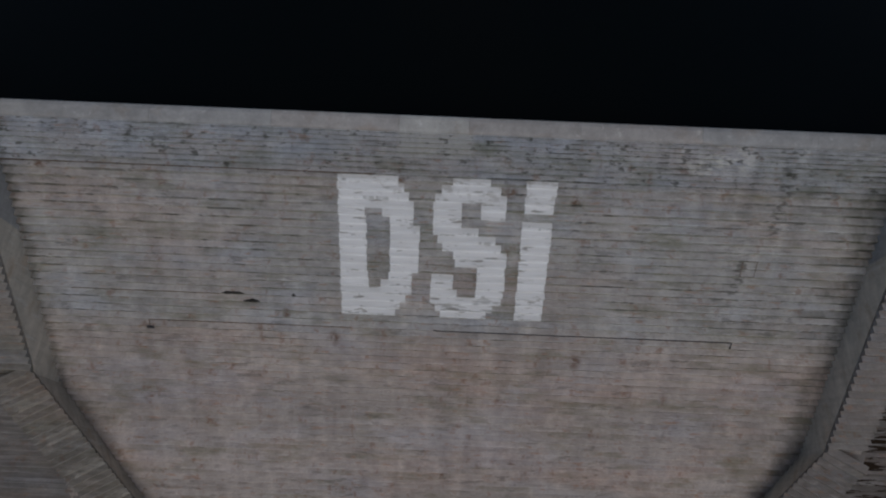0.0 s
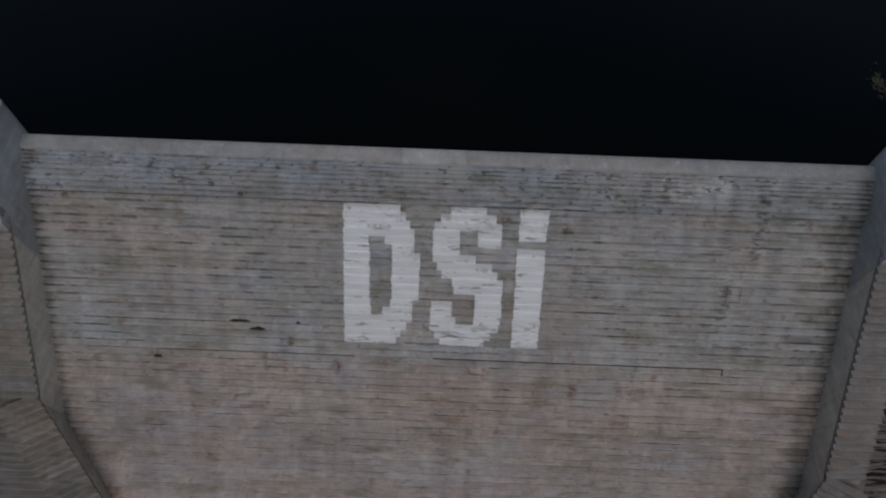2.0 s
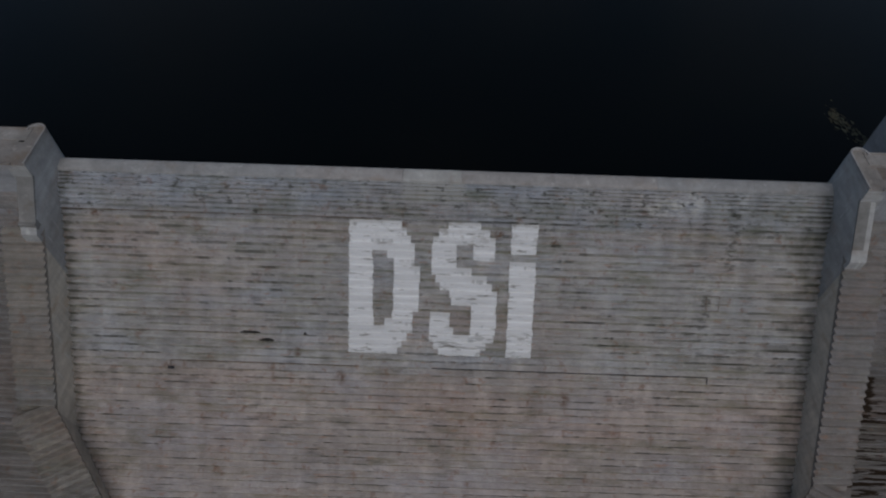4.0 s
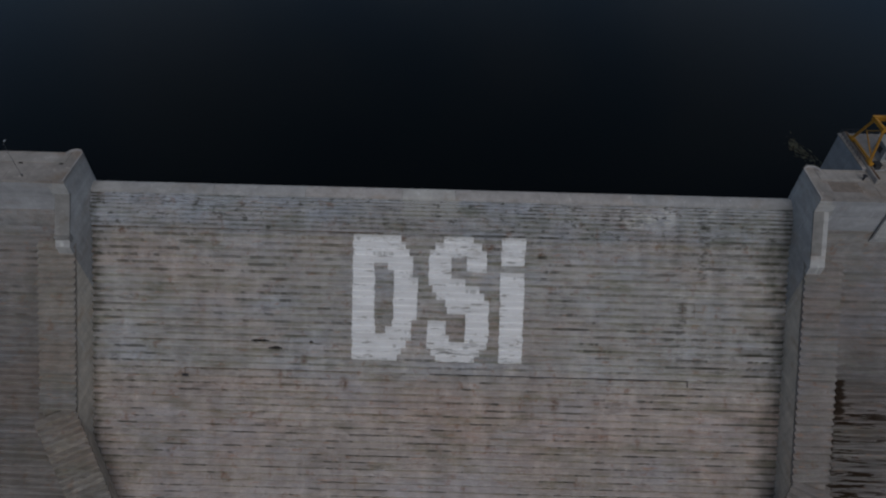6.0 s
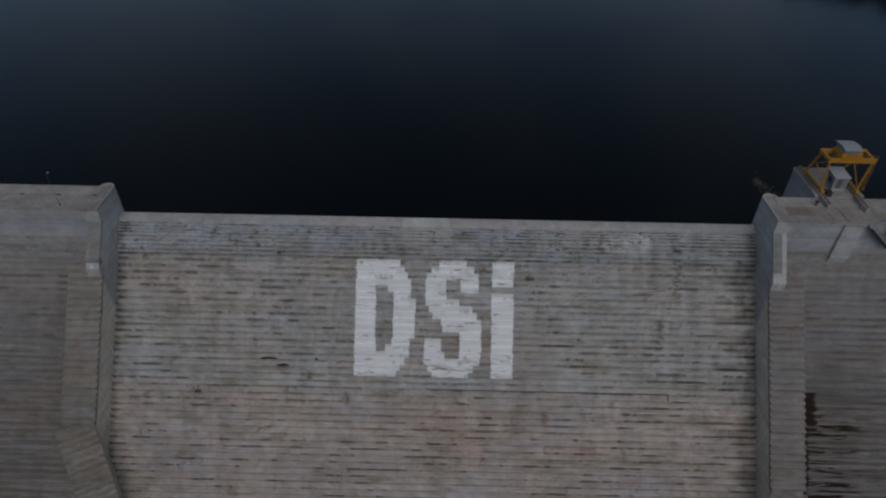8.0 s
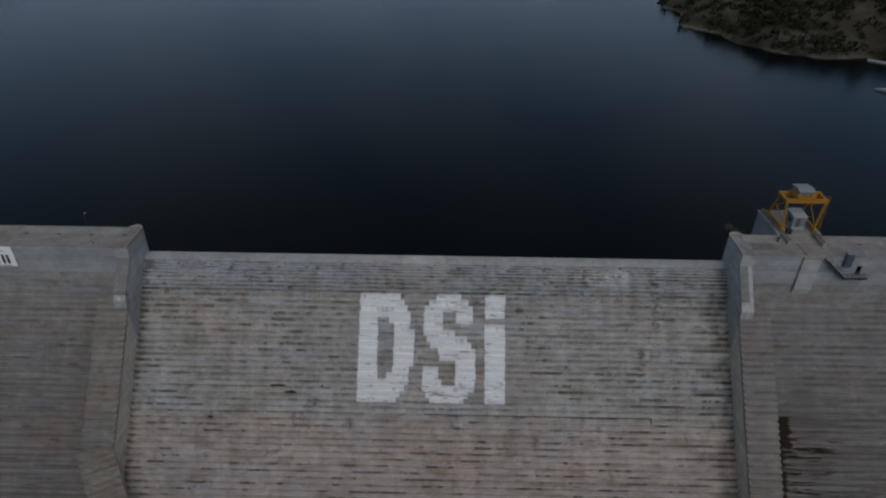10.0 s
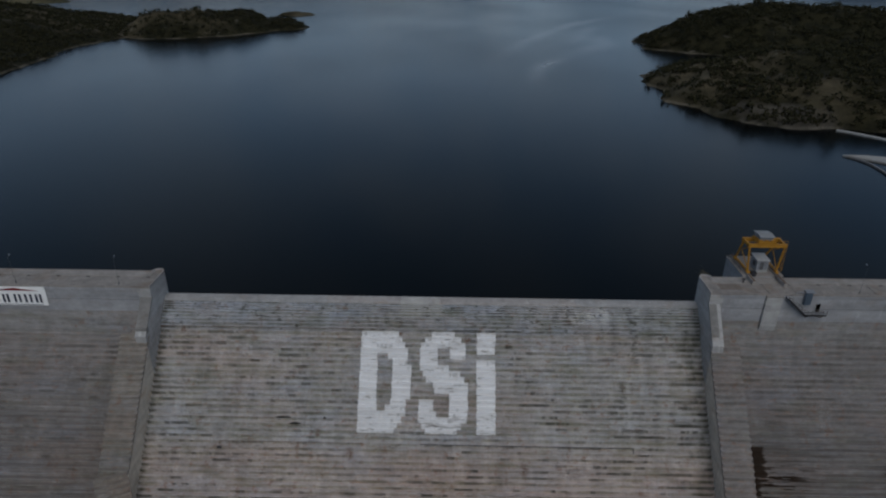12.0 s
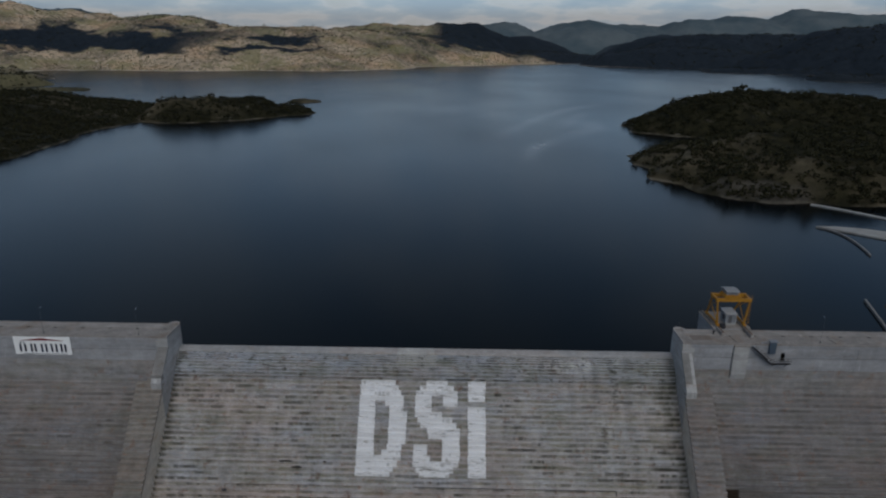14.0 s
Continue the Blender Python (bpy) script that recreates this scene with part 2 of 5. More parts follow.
    # moss and damp on the risers end abruptly, step by step; riser shade is painted in
    seg = m.per_step(0.17 if marks else 0.07, 2.5, 5, 0.62, lift)
    wet = m.per_step(0.22 if marks else 0.10, 9.5, 4, 0.6, lift)
    zone = m.ramp(m.noise(m.pos(0.035, 0.05, 0.05, (5, 2, 8)), 1.0, 3), [(0.38, 0.35), (0.60, 1.0)])
    zone = m.math("MAXIMUM", zone, m.math("MULTIPLY", m.band(m.axis("Z"), -90.0, -24.0, 4.0), 0.9))
    moss_and_shade = m.math("MULTIPLY", upright, m.ramp(seg, [(0.38, 0.10), (0.46, 0.35), (0.53, 0.80), (0.62, 1.0)]))
    base = m.mix(moss_and_shade, base, m.mix(1.0, base, (0.76, 0.765, 0.67) if marks else (0.92, 0.91, 0.89) if lift else (0.88, 0.87, 0.85), "MULTIPLY"))
    frayed = m.ramp(m.noise(m.pos(0.7, 2.2, 2.2, (4, 4, 1)), 1.0, 5, 0.65), [(0.34, 0.5), (0.54, 1.0)])
    soak = m.math("MULTIPLY", m.math("MULTIPLY", m.math("MULTIPLY", upright, frayed), zone), m.ramp(wet, [(0.535, 0.0), (0.59, 0.9)]))
    base = m.mix(m.math("MULTIPLY", soak, 1.0 if marks else 0.35 if lift else 0.6), base, (0.055, 0.053, 0.045))
    # thin dirt on upright faces, with some riser shade in its colour
    dirt_and_shade = m.math("MULTIPLY", upright, m.ramp(run, [(0.54, 0.0), (0.64, 0.3)]))
    base = m.mix(m.math("MULTIPLY", dirt_and_shade, moss), base, (0.108, 0.105, 0.085))
    if seep:
        shove = m.math("MULTIPLY", m.math("SUBTRACT", m.noise(m.pos(0.04, 1.1, 1.1, (2, 7, 5)), 1.0, 4, 0.6), 0.5), 5.0)
        wide = m.math("ADD", m.axis("X"), shove)
        head = m.math("MULTIPLY", m.band(wide, 72.6, 77.0, 0.3), m.band(m.axis("Z"), -22.0, -17.2, 0.3))
        tail = m.math("MULTIPLY", m.band(wide, 72.6, 75.3, 0.3), m.band(m.axis("Z"), -60.0, -21.5, 0.5))
        wave = m.noise(m.pos(0.5, 0.25, 0.25), 1.0, 4)
        stain = m.math("MULTIPLY", m.math("MAXIMUM", head, tail), 0.95)
        other = m.math("MULTIPLY", m.band(m.axis("X"), 103.5, 109.0, 2.0), m.band(m.axis("Z"), -60.0, -18.5, 1.0))
        stain = m.math("MAXIMUM", stain, m.math("MULTIPLY", other, m.ramp(wave, [(0.44, 0.0), (0.56, 0.9)])))
        lines = m.math("MULTIPLY", m.band(m.axis("X"), 73.0, 86.0, 4.0), m.band(m.axis("Z"), -60.0, -20.0, 1.0))
        thin = m.noise(m.pos(0.15, 1.5, 1.5, (5, 1, 3)), 1.0, 3)
        lines = m.math("MULTIPLY", lines, m.ramp(thin, [(0.535, 0.0), (0.56, 1.0)]))
        base = m.mix(m.math("MAXIMUM", stain, lines), base, (0.02, 0.0108, 0.0045))
    grain = m.noise(m.pos(), 3.0, 8, 0.7)
    base = m.mix(0.35, base, m.mix(1.0, base, m.ramp(grain, [(0.3, 0.6), (0.7, 1.3)]), "MULTIPLY"))
    return m.done(base, 0.93, m.noise(m.pos(), 1.6, 8, 0.75), 0.7, 0.12)


def cast_concrete(name, tint, streak=0.3, brownish=0.55):
    """Smooth formed concrete with formwork joints and run-off streaks."""
    m = Nodes(name)
    big = m.noise(m.pos(0.12, 0.12, 0.12), 1.0, 5)
    base = m.mix(m.ramp(big, [(0.35, 0.0), (0.65, 1.0)]), tuple(c * 0.82 for c in tint), tint)
    run = m.noise(m.pos(0.9, 0.9, 0.06), 1.0, 4)
    base = m.mix(m.math("MULTIPLY", m.ramp(run, [(0.45, 0.0), (0.7, 1.0)]), streak), base, tuple(c * 0.62 for c in tint))
    tide = m.noise(m.pos(0.03, 0.03, 0.7), 1.0, 3)
    base = m.mix(1.0, base, m.ramp(tide, [(0.35, 0.90), (0.65, 1.05)]), "MULTIPLY")
    brown = m.noise(m.pos(0.16, 0.16, 0.3, (4, 9, 3)), 1.0, 5, 0.62)
    base = m.mix(m.math("MULTIPLY", m.ramp(brown, [(0.54, 0.0), (0.68, 1.0)]), brownish), base, (tint[0] * 0.72, tint[1] * 0.60, tint[2] * 0.50))
    cloudy = m.noise(m.pos(0.35, 0.35, 0.6, (3, 8, 6)), 1.0, 6, 0.68)
    base = m.mix(1.0, base, m.ramp(cloudy, [(0.32, 0.82), (0.68, 1.16)]), "MULTIPLY")
    lime = m.noise(m.pos(0.8, 0.8, 0.10, (7, 2, 5)), 1.0, 5, 0.65)
    base = m.mix(m.ramp(lime, [(0.60, 0.0), (0.70, 0.45)]), base, tuple(min(0.6, c * 1.6) for c in tint))
    fine = m.noise(m.pos(), 4.0, 6, 0.7)
    base = m.mix(0.25, base, m.mix(1.0, base, m.ramp(fine, [(0.3, 0.65), (0.7, 1.25)]), "MULTIPLY"))
    return m.done(base, 0.85, m.noise(m.pos(), 2.5, 6, 0.7), 0.35, 0.03)


def plain(name, color, rough=0.6, metal=0.0, wear=0.25, scale=1.5):
    m = Nodes(name)
    n1 = m.noise(m.pos(), scale, 5, 0.6)
    base = m.mix(m.math("MULTIPLY", m.ramp(n1, [(0.45, 0.0), (0.75, 1.0)]), wear), color, tuple(c * 0.45 for c in color))
    return m.done(base, rough, m.noise(m.pos(), scale * 6, 4), 0.15, 0.01, metal)


STEP = rolled_concrete("spillway_concrete", (0.435, 0.42, 0.414), marks=True)
SIDE_L = rolled_concrete("flank_concrete", (0.275, 0.259, 0.252), 0.6, grime=0.5, below=-9.0)
SIDE_R = rolled_concrete("seeping_flank_concrete", (0.258, 0.245, 0.242), 0.7, seep=True, grime=0.7, below=-14.0)
STRIP = rolled_concrete("buttress_step_concrete", (0.305, 0.278, 0.25), 0.6, grime=0.5, below=-17.0, lift=8.5)
STRIP_E = rolled_concrete("east_buttress_concrete", (0.270, 0.254, 0.245), 0.6, grime=0.4, below=-25.0, lift=8.5)
LIFT = rolled_concrete("upper_lift_concrete", (0.298, 0.288, 0.286), 0.5, lift=0.001)
CAST = cast_concrete("cast_concrete", (0.312, 0.314, 0.328), 0.22, 0.35)
CAST_WALL = cast_concrete("wall_concrete", (0.56, 0.505, 0.435), 0.4)
COPING = cast_concrete("coping_concrete", (0.215, 0.208, 0.2), 0.4)
# lighter copy of the cast concrete: more side light put into the colour
CAST_LIT = cast_concrete("lit_cast_concrete", (0.375, 0.37, 0.365), 0.3, 0.4)
MEND = cast_concrete("mended_sill_concrete", (0.405, 0.395, 0.38), 0.2)
DECK_STAIN = cast_concrete("stained_deck_concrete", (0.205, 0.17, 0.145), 0.6, 0.8)
DECK = cast_concrete("deck_concrete", (0.285, 0.26, 0.24), 0.6, 0.8)
FOOTWAY = cast_concrete("footway_concrete", (0.305, 0.282, 0.262), 0.5, 0.5)
SILL = cast_concrete("sill_concrete", (0.345, 0.325, 0.315), 0.4)
SILL_GREY = cast_concrete("grey_sill_concrete", (0.318, 0.313, 0.312), 0.4)
PALE = cast_concrete("pale_concrete", (0.32, 0.32, 0.31), 0.3)


def letter_paint():
    m = Nodes("white_wall_paint")
    worn = m.noise(m.pos(0.28, 1.5, 1.5), 1.0, 6, 0.65)
    base = m.mix(m.math("MULTIPLY", m.ramp(worn, [(0.59, 0.0), (0.65, 1.0)]), 0.8), (0.82, 0.815, 0.82), (0.25, 0.23, 0.205))
    chips = m.math("MULTIPLY", m.band(m.axis("Z"), -1.4, 3.0, 1.2), m.ramp(m.noise(m.pos(0.6, 0.9, 0.9, (3, 1, 2)), 1.0, 5, 0.65), [(0.53, 0.0), (0.62, 0.5)]))
    base = m.mix(chips, base, (0.40, 0.37, 0.34))
    scuff = m.math("MULTIPLY", m.math("MULTIPLY", m.band(m.axis("Z"), -18.5, -13.2, 1.0), m.band(m.axis("X"), -1.5, 40.0, 0.5)), m.ramp(m.noise(m.pos(0.35, 1.7, 1.7, (6, 2, 1)), 1.0, 5, 0.6), [(0.55, 0.0), (0.61, 0.55)]))
    base = m.mix(scuff, base, (0.20, 0.19, 0.17))
    tone = m.noise(m.pos(0.12, 0.9, 0.9), 1.0, 3)
    base = m.mix(1.0, base, m.ramp(tone, [(0.3, 0.84), (0.7, 1.0)]), "MULTIPLY")
    base = m.mix(1.0, base, m.ramp(m.rand(), [(0.0, 0.92), (1.0, 1.0)]), "MULTIPLY")
    # treads painted darker to even out the top light on the letters
    base = m.mix(m.math("MULTIPLY", m.treads(), 0.25), base, m.mix(1.0, base, (0.84, 0.84, 0.85), "MULTIPLY"))
    lines = m.math("MULTIPLY", m.math("SUBTRACT", 1.0, m.treads()), m.ramp(m.per_step(0.3, 4.5, 4), [(0.62, 0.0), (0.66, 0.4)]))
    base = m.mix(lines, base, (0.16, 0.15, 0.135))
    return m.done(base, 0.8, m.noise(m.pos(), 2.0, 7, 0.7), 0.5, 0.06)


PAINT = letter_paint()
YELLOW = plain("yellow_crane_paint", (0.36, 0.17, 0.016), 0.6, 0.0, 0.5)
STEEL = plain("galvanised_steel", (0.42, 0.43, 0.45), 0.45, 0.6, 0.3)
POLE = plain("dull_steel", (0.10, 0.10, 0.105), 0.6, 0.3, 0.3)
GREY_SHEET = plain("grey_sheet_metal", (0.20, 0.21, 0.23), 0.5, 0.2, 0.3)
ROOF_SHEET = plain("pale_roof_sheet", (0.40, 0.395, 0.39), 0.6, 0.1, 0.3)
HOIST_ROOF = plain("weathered_roof_sheet", (0.24, 0.245, 0.25), 0.6, 0.1, 0.4)
DARK = plain("dark_steel", (0.035, 0.035, 0.04), 0.6, 0.3, 0.2)
# near-black for joints, and for the shade inside holes put into colour
JOINT_OR_SHADE = plain("joint_and_hole_shade", (0.03, 0.028, 0.025), 0.95, 0.0, 0.2)
RUSTY = plain("rusty_rail", (0.13, 0.075, 0.045), 0.8, 0.2, 0.5)
DRIFT = plain("wet_driftwood", (0.09, 0.075, 0.045), 0.8)
FOAM = plain("lake_foam", (0.062, 0.064, 0.042), 0.9)
WHITE = plain("white_banner_cloth", (0.80, 0.80, 0.80), 0.8, 0.0, 0.08, 0.4)
NAVY = plain("navy_print", (0.03, 0.035, 0.06), 0.7, 0.0, 0.1)
RED = plain("dark_red_print", (0.17, 0.02, 0.025), 0.7, 0.0, 0.1)
LAMP_WHITE = plain("white_lamp_housing", (0.3, 0.31, 0.33), 0.4, 0.0, 0.1)


LAKE_Z = 3.0
# drift lines on the lake: centre and radius of the bow, its width, the middle and reach of the stretch that shows
DRIFT_LINES = [((310, 328), 251, 11, (73, 408), 78), ((960, 240), 943, 15, (110, 655), 250), ((537, 486), 423, 16, (135, 615), 95),
               ((-92, 623), 246, 20, (133, 535), 85), ((-2347, 2420), 2796, 9, (-112, 740), 120), ((413, 335), 582, 8, (-38, 704), 90)]


def lake_water():
    m = Nodes("lake_water")
    gust = m.noise(m.pos(0.006, 0.003, 0.004), 1.0, 2, 0.5)
    calm = m.n.new("ShaderNodeMapRange")
    calm.interpolation_type = "SMOOTHSTEP"
    calm.inputs[1].default_value, calm.inputs[2].default_value = 0.2, 0.8
    calm.inputs[3].default_value, calm.inputs[4].default_value = 0.12, 0.20
    m.l.new(gust, calm.inputs[0])
    rough = calm.outputs[0]
    farther = m.n.new("ShaderNodeMapRange")
    farther.interpolation_type = "SMOOTHSTEP"
    farther.inputs[1].default_value, farther.inputs[2].default_value, farther.inputs[4].default_value = 170.0, 520.0, 0.06
    m.l.new(m.axis("Y"), farther.inputs[0])
    rough = m.math("ADD", rough, farther.outputs[0])
    # long bent drift lines of thin foam, feathered by the wind
    sway = m.math("MULTIPLY", m.math("SUBTRACT", m.noise(m.pos(0.011, 0.011, 0.0, (3, 7, 1)), 1.0, 4, 0.55), 0.5), 26.0)
    feather = m.ramp(m.noise(m.pos(0.022, 0.009, 0.0, (2, 1, 1)), 1.0, 4, 0.6), [(0.32, 0.25), (0.66, 1.0)])
    foam = None
    for centre, radius, wide, middle, reach in DRIFT_LINES:
        off = m.n.new("ShaderNodeVectorMath")
        off.operation = "DISTANCE"
        m.l.new(m.geo.outputs["Position"], off.inputs[0])
        off.inputs[1].default_value = (*centre, LAKE_Z)
        bow = m.band(m.math("ADD", off.outputs["Value"], sway), radius, radius, wide)
        bow = m.math("MULTIPLY", bow, m.spot((*middle, LAKE_Z), reach))
        foam = bow if foam is None else m.math("MAXIMUM", foam, bow)
    foam = m.math("MULTIPLY", m.math("MULTIPLY", foam, 2.6), feather)
    foamy = m.mix(foam, (0.0012, 0.0024, 0.0030), (0.19, 0.20, 0.21))
    m.bsdf.inputs["IOR"].default_value = 1.33
    return m.done(foamy, rough, None, 0.0, 0.0, 0.0, 0.098)


WATER = lake_water()


def land_cover():
    """Scrub-covered granite hills: dark maquis, dry grass, bare rock, a pale drawdown rim at the shore. Far sunlight,
    cloud shadow and haze are painted in.
    """
    m = Nodes("hill_ground")
    cover = m.noise(m.pos(0.0035, 0.0035, 0.006), 1.0, 9, 0.66)
    fine = m.noise(m.pos(0.09, 0.09, 0.09), 1.0, 7, 0.7)
    grit = m.noise(m.pos(0.05, 0.05, 0.05, (5, 1, 2)), 1.0, 9, 0.82)
    dry = m.mix(m.ramp(fine, [(0.35, 0.0), (0.65, 1.0)]), (0.085, 0.072, 0.045), (0.17, 0.14, 0.095))
    green = m.mix(m.ramp(fine, [(0.38, 0.0), (0.62, 1.0)]), (0.0065, 0.0072, 0.004), (0.024, 0.022, 0.011))

    def along(which, lo, hi):
        r_ = m.n.new("ShaderNodeMapRange")
        r_.inputs[1].default_value, r_.inputs[2].default_value = lo, hi
        m.l.new(m.axis(which), r_.inputs[0])
        return r_.outputs[0]

    # far western hills; their sunlight and light haze are put into paler colours
    sunlit_far = m.math("MULTIPLY", m.math("MULTIPLY", along("Y", 1100.0, 1600.0), along("X", 700.0, 300.0)), along("Y", 2960.0, 2800.0))
    sunlit_dry = m.mix(m.ramp(grit, [(0.32, 0.0), (0.68, 1.0)]), (0.33, 0.25, 0.165), (0.70, 0.54, 0.40))
    dry = m.mix(sunlit_far, dry, sunlit_dry)
    # dark wood colour, blued and lifted to put distance haze into it
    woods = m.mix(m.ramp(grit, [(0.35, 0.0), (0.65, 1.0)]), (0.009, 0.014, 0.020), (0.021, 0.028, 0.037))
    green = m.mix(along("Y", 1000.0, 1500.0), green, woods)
    east = m.math("MULTIPLY", m.math("MULTIPLY", along("Y", 1000.0, 1300.0), along("X", 450.0, 700.0)), -0.16)
    amount = m.math("ADD", m.math("ADD", m.math("MULTIPLY", sunlit_far, 0.12), cover), east)
    amount = m.math("ADD", amount, m.math("MULTIPLY", along("Y", 2800.0, 2960.0), -0.08))
    # yellow-green grass on the spit, its sunshine put into the colour
    sunlit_grass = m.math("MULTIPLY", m.band(m.axis("X"), -1150.0, -640.0, 60.0), m.band(m.axis("Y"), 760.0, 1150.0, 60.0))
    amount = m.math("ADD", amount, m.math("MULTIPLY", sunlit_grass, 0.13))
    base = m.mix(m.ramp(amount, [(0.50, 0.0), (0.68, 1.0)]), green, dry)
    base = m.mix(m.math("MULTIPLY", m.ramp(grit, [(0.50, 0.0), (0.55, 0.6)]), sunlit_far), base, m.mix(fine, (0.035, 0.042, 0.022), (0.09, 0.085, 0.045)))
    bush = m.noise(m.pos(0.11, 0.11, 0.11, (4, 2, 7)), 1.0, 6, 0.7)
    base = m.mix(m.math("MULTIPLY", m.ramp(bush, [(0.51, 0.0), (0.56, 0.8)]), sunlit_far), base, m.mix(fine, (0.06, 0.064, 0.035), (0.15, 0.135, 0.08)))
    patchy = m.noise(m.pos(0.011, 0.008, 0.03, (3, 5, 4)), 1.0, 6, 0.65)
    base = m.mix(m.math("MULTIPLY", m.ramp(patchy, [(0.49, 0.0), (0.58, 0.7)]), sunlit_far), base, m.mix(fine, (0.13, 0.128, 0.06), (0.28, 0.245, 0.14)))
    ochre = m.noise(m.pos(0.006, 0.006, 0.02, (9, 1, 4)), 1.0, 5, 0.6)
    base = m.mix(m.math("MULTIPLY", m.ramp(ochre, [(0.48, 0.0), (0.60, 0.6)]), sunlit_far), base, m.mix(1.0, base, (1.10, 0.94, 0.82), "MULTIPLY"))
    slab = m.noise(m.pos(0.08, 0.08, 0.14, (1, 8, 2)), 1.0, 6, 0.75)
    base = m.mix(m.math("MULTIPLY", m.ramp(slab, [(0.60, 0.0), (0.63, 0.8)]), sunlit_far), base, (0.46, 0.40, 0.35))
    # cloud shadows on the far hills, painted dark; only the shoulder is woods
    blotch = m.noise(m.pos(0.0045, 0.004, 0.012, (8, 3, 1)), 1.0, 6, 0.6)
    cloud_shadow_or_woods = m.math("MULTIPLY", m.math("MULTIPLY", m.band(m.math("ADD", m.axis("Z"), m.math("MULTIPLY", m.math("SUBTRACT", blotch, 0.5), 230.0)), 62.0, 132.0, 9.0), along("X", -560.0, -860.0)), m.ramp(blotch, [(0.36, 0.0), (0.46, 1.0)]))
    cloud_shadow_or_woods = m.math("MULTIPLY", cloud_shadow_or_woods, along("Y", 1100.0, 1400.0))
    # two more cloud-shadow stripes put into the colour
    ledge = m.math("ADD", m.axis("Z"), m.math("MULTIPLY", m.math("SUBTRACT", blotch, 0.5), 110.0))
    shadow_stripes = m.math("MULTIPLY", m.band(m.math("ADD", m.axis("X"), m.math("MULTIPLY", m.math("SUBTRACT", patchy, 0.5), 420.0)), -700.0, -450.0, 30.0), m.math("MAXIMUM", m.band(ledge, 76.0, 96.0, 4.0), m.band(ledge, 46.0, 58.0, 3.0)))
    cloud_shadow_or_woods = m.math("MAXIMUM", cloud_shadow_or_woods, m.math("MULTIPLY", shadow_stripes, along("Y", 1400.0, 1600.0)))
    brow = m.math("ADD", m.math("ADD", m.axis("Z"), m.math("MULTIPLY", m.axis("X"), 0.17)), m.math("MULTIPLY", m.math("SUBTRACT", blotch, 0.5), 90.0))
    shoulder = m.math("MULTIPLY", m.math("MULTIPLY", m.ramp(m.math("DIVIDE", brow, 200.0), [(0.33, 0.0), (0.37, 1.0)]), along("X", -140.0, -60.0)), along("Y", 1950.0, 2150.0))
    cloud_shadow_or_woods = m.math("MAXIMUM", cloud_shadow_or_woods, shoulder)
    base = m.mix(cloud_shadow_or_woods, base, woods)
    # distant mountains, with blue haze painted into their colour
    hazy_ranges = m.mix(m.ramp(cover, [(0.4, 0.0), (0.6, 1.0)]), (0.06, 0.085, 0.10), (0.10, 0.12, 0.13))
    base = m.mix(along("Y", 3300.0, 3700.0), base, hazy_ranges)
    rock = m.noise(m.pos(0.05, 0.05, 0.07, (9, 9, 1)), 1.0, 7, 0.72)
    base = m.mix(m.math("MULTIPLY", m.ramp(rock, [(0.62, 0.0), (0.70, 0.6)]), along("Y", 1600.0, 1000.0)), base, (0.16, 0.145, 0.12))
    cliff = m.math("MULTIPLY", m.math("MULTIPLY", m.band(m.axis("X"), 146.0, 200.0, 6.0), m.band(m.axis("Y"), 200.0, 262.0, 4.0)), m.band(m.axis("Z"), 2.0, 10.5, 1.5))
    base = m.mix(m.math("MULTIPLY", cliff, m.ramp(rock, [(0.36, 0.1), (0.6, 1.0)])), base, (0.075, 0.068, 0.058))
    rim = m.math("MULTIPLY", m.band(m.axis("Z"), -30.0, 3.9, 0.35), m.ramp(rock, [(0.44, 0.0), (0.60, 1.0)]))
    base = m.mix(m.math("MULTIPLY", rim, 0.5), base, (0.17, 0.15, 0.12))
    beach = m.math("MULTIPLY", sunlit_far, m.band(m.axis("Z"), -30.0, 4.6, 0.6))
    base = m.mix(m.math("MULTIPLY", beach, m.ramp(rock, [(0.42, 0.1), (0.60, 0.7)])), base, (0.56, 0.50, 0.42))
    base = m.mix(m.math("MULTIPLY", sunlit_grass, m.ramp(cover, [(0.40, 0.0), (0.58, 0.5)])), base, m.mix(fine, (0.06, 0.068, 0.02), (0.14, 0.135, 0.05)))
    return m.done(base, 0.95, fine, 0.8, 2.0, 0.0, 0.08)


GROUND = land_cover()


def leaf_mat(name, a, b):
    m = Nodes(name)
    isl = m.n.new("ShaderNodeNewGeometry").outputs["Random Per Island"]
    base = m.mix(isl, a, b)
    return m.done(base, 0.85, None, 0.0, 0.0, 0.0, 0.12)


SCRUB = leaf_mat("scrub_leaves", (0.006, 0.007, 0.0035), (0.032, 0.030, 0.013))


# ---- mesh helpers ----
def link(name, bm, mat, parent=None, label=""):
    me = bpy.data.meshes.new(name)
    bm.normal_update()
    bm.to_mesh(me)
    bm.free()
    me.materials.append(mat)
    ob = new(name, me)
    if parent is not None:
        ob.parent = parent
    if label:
        ob["label"] = label
    return ob


part = link


def empty(name, at, label, category, group="", kind=""):
    ob = new(name)
    ob.location = at
    ob.empty_display_size = 0.5
    bpy.context.view_layer.update()
    return tagged(ob, label, category, group, kind)


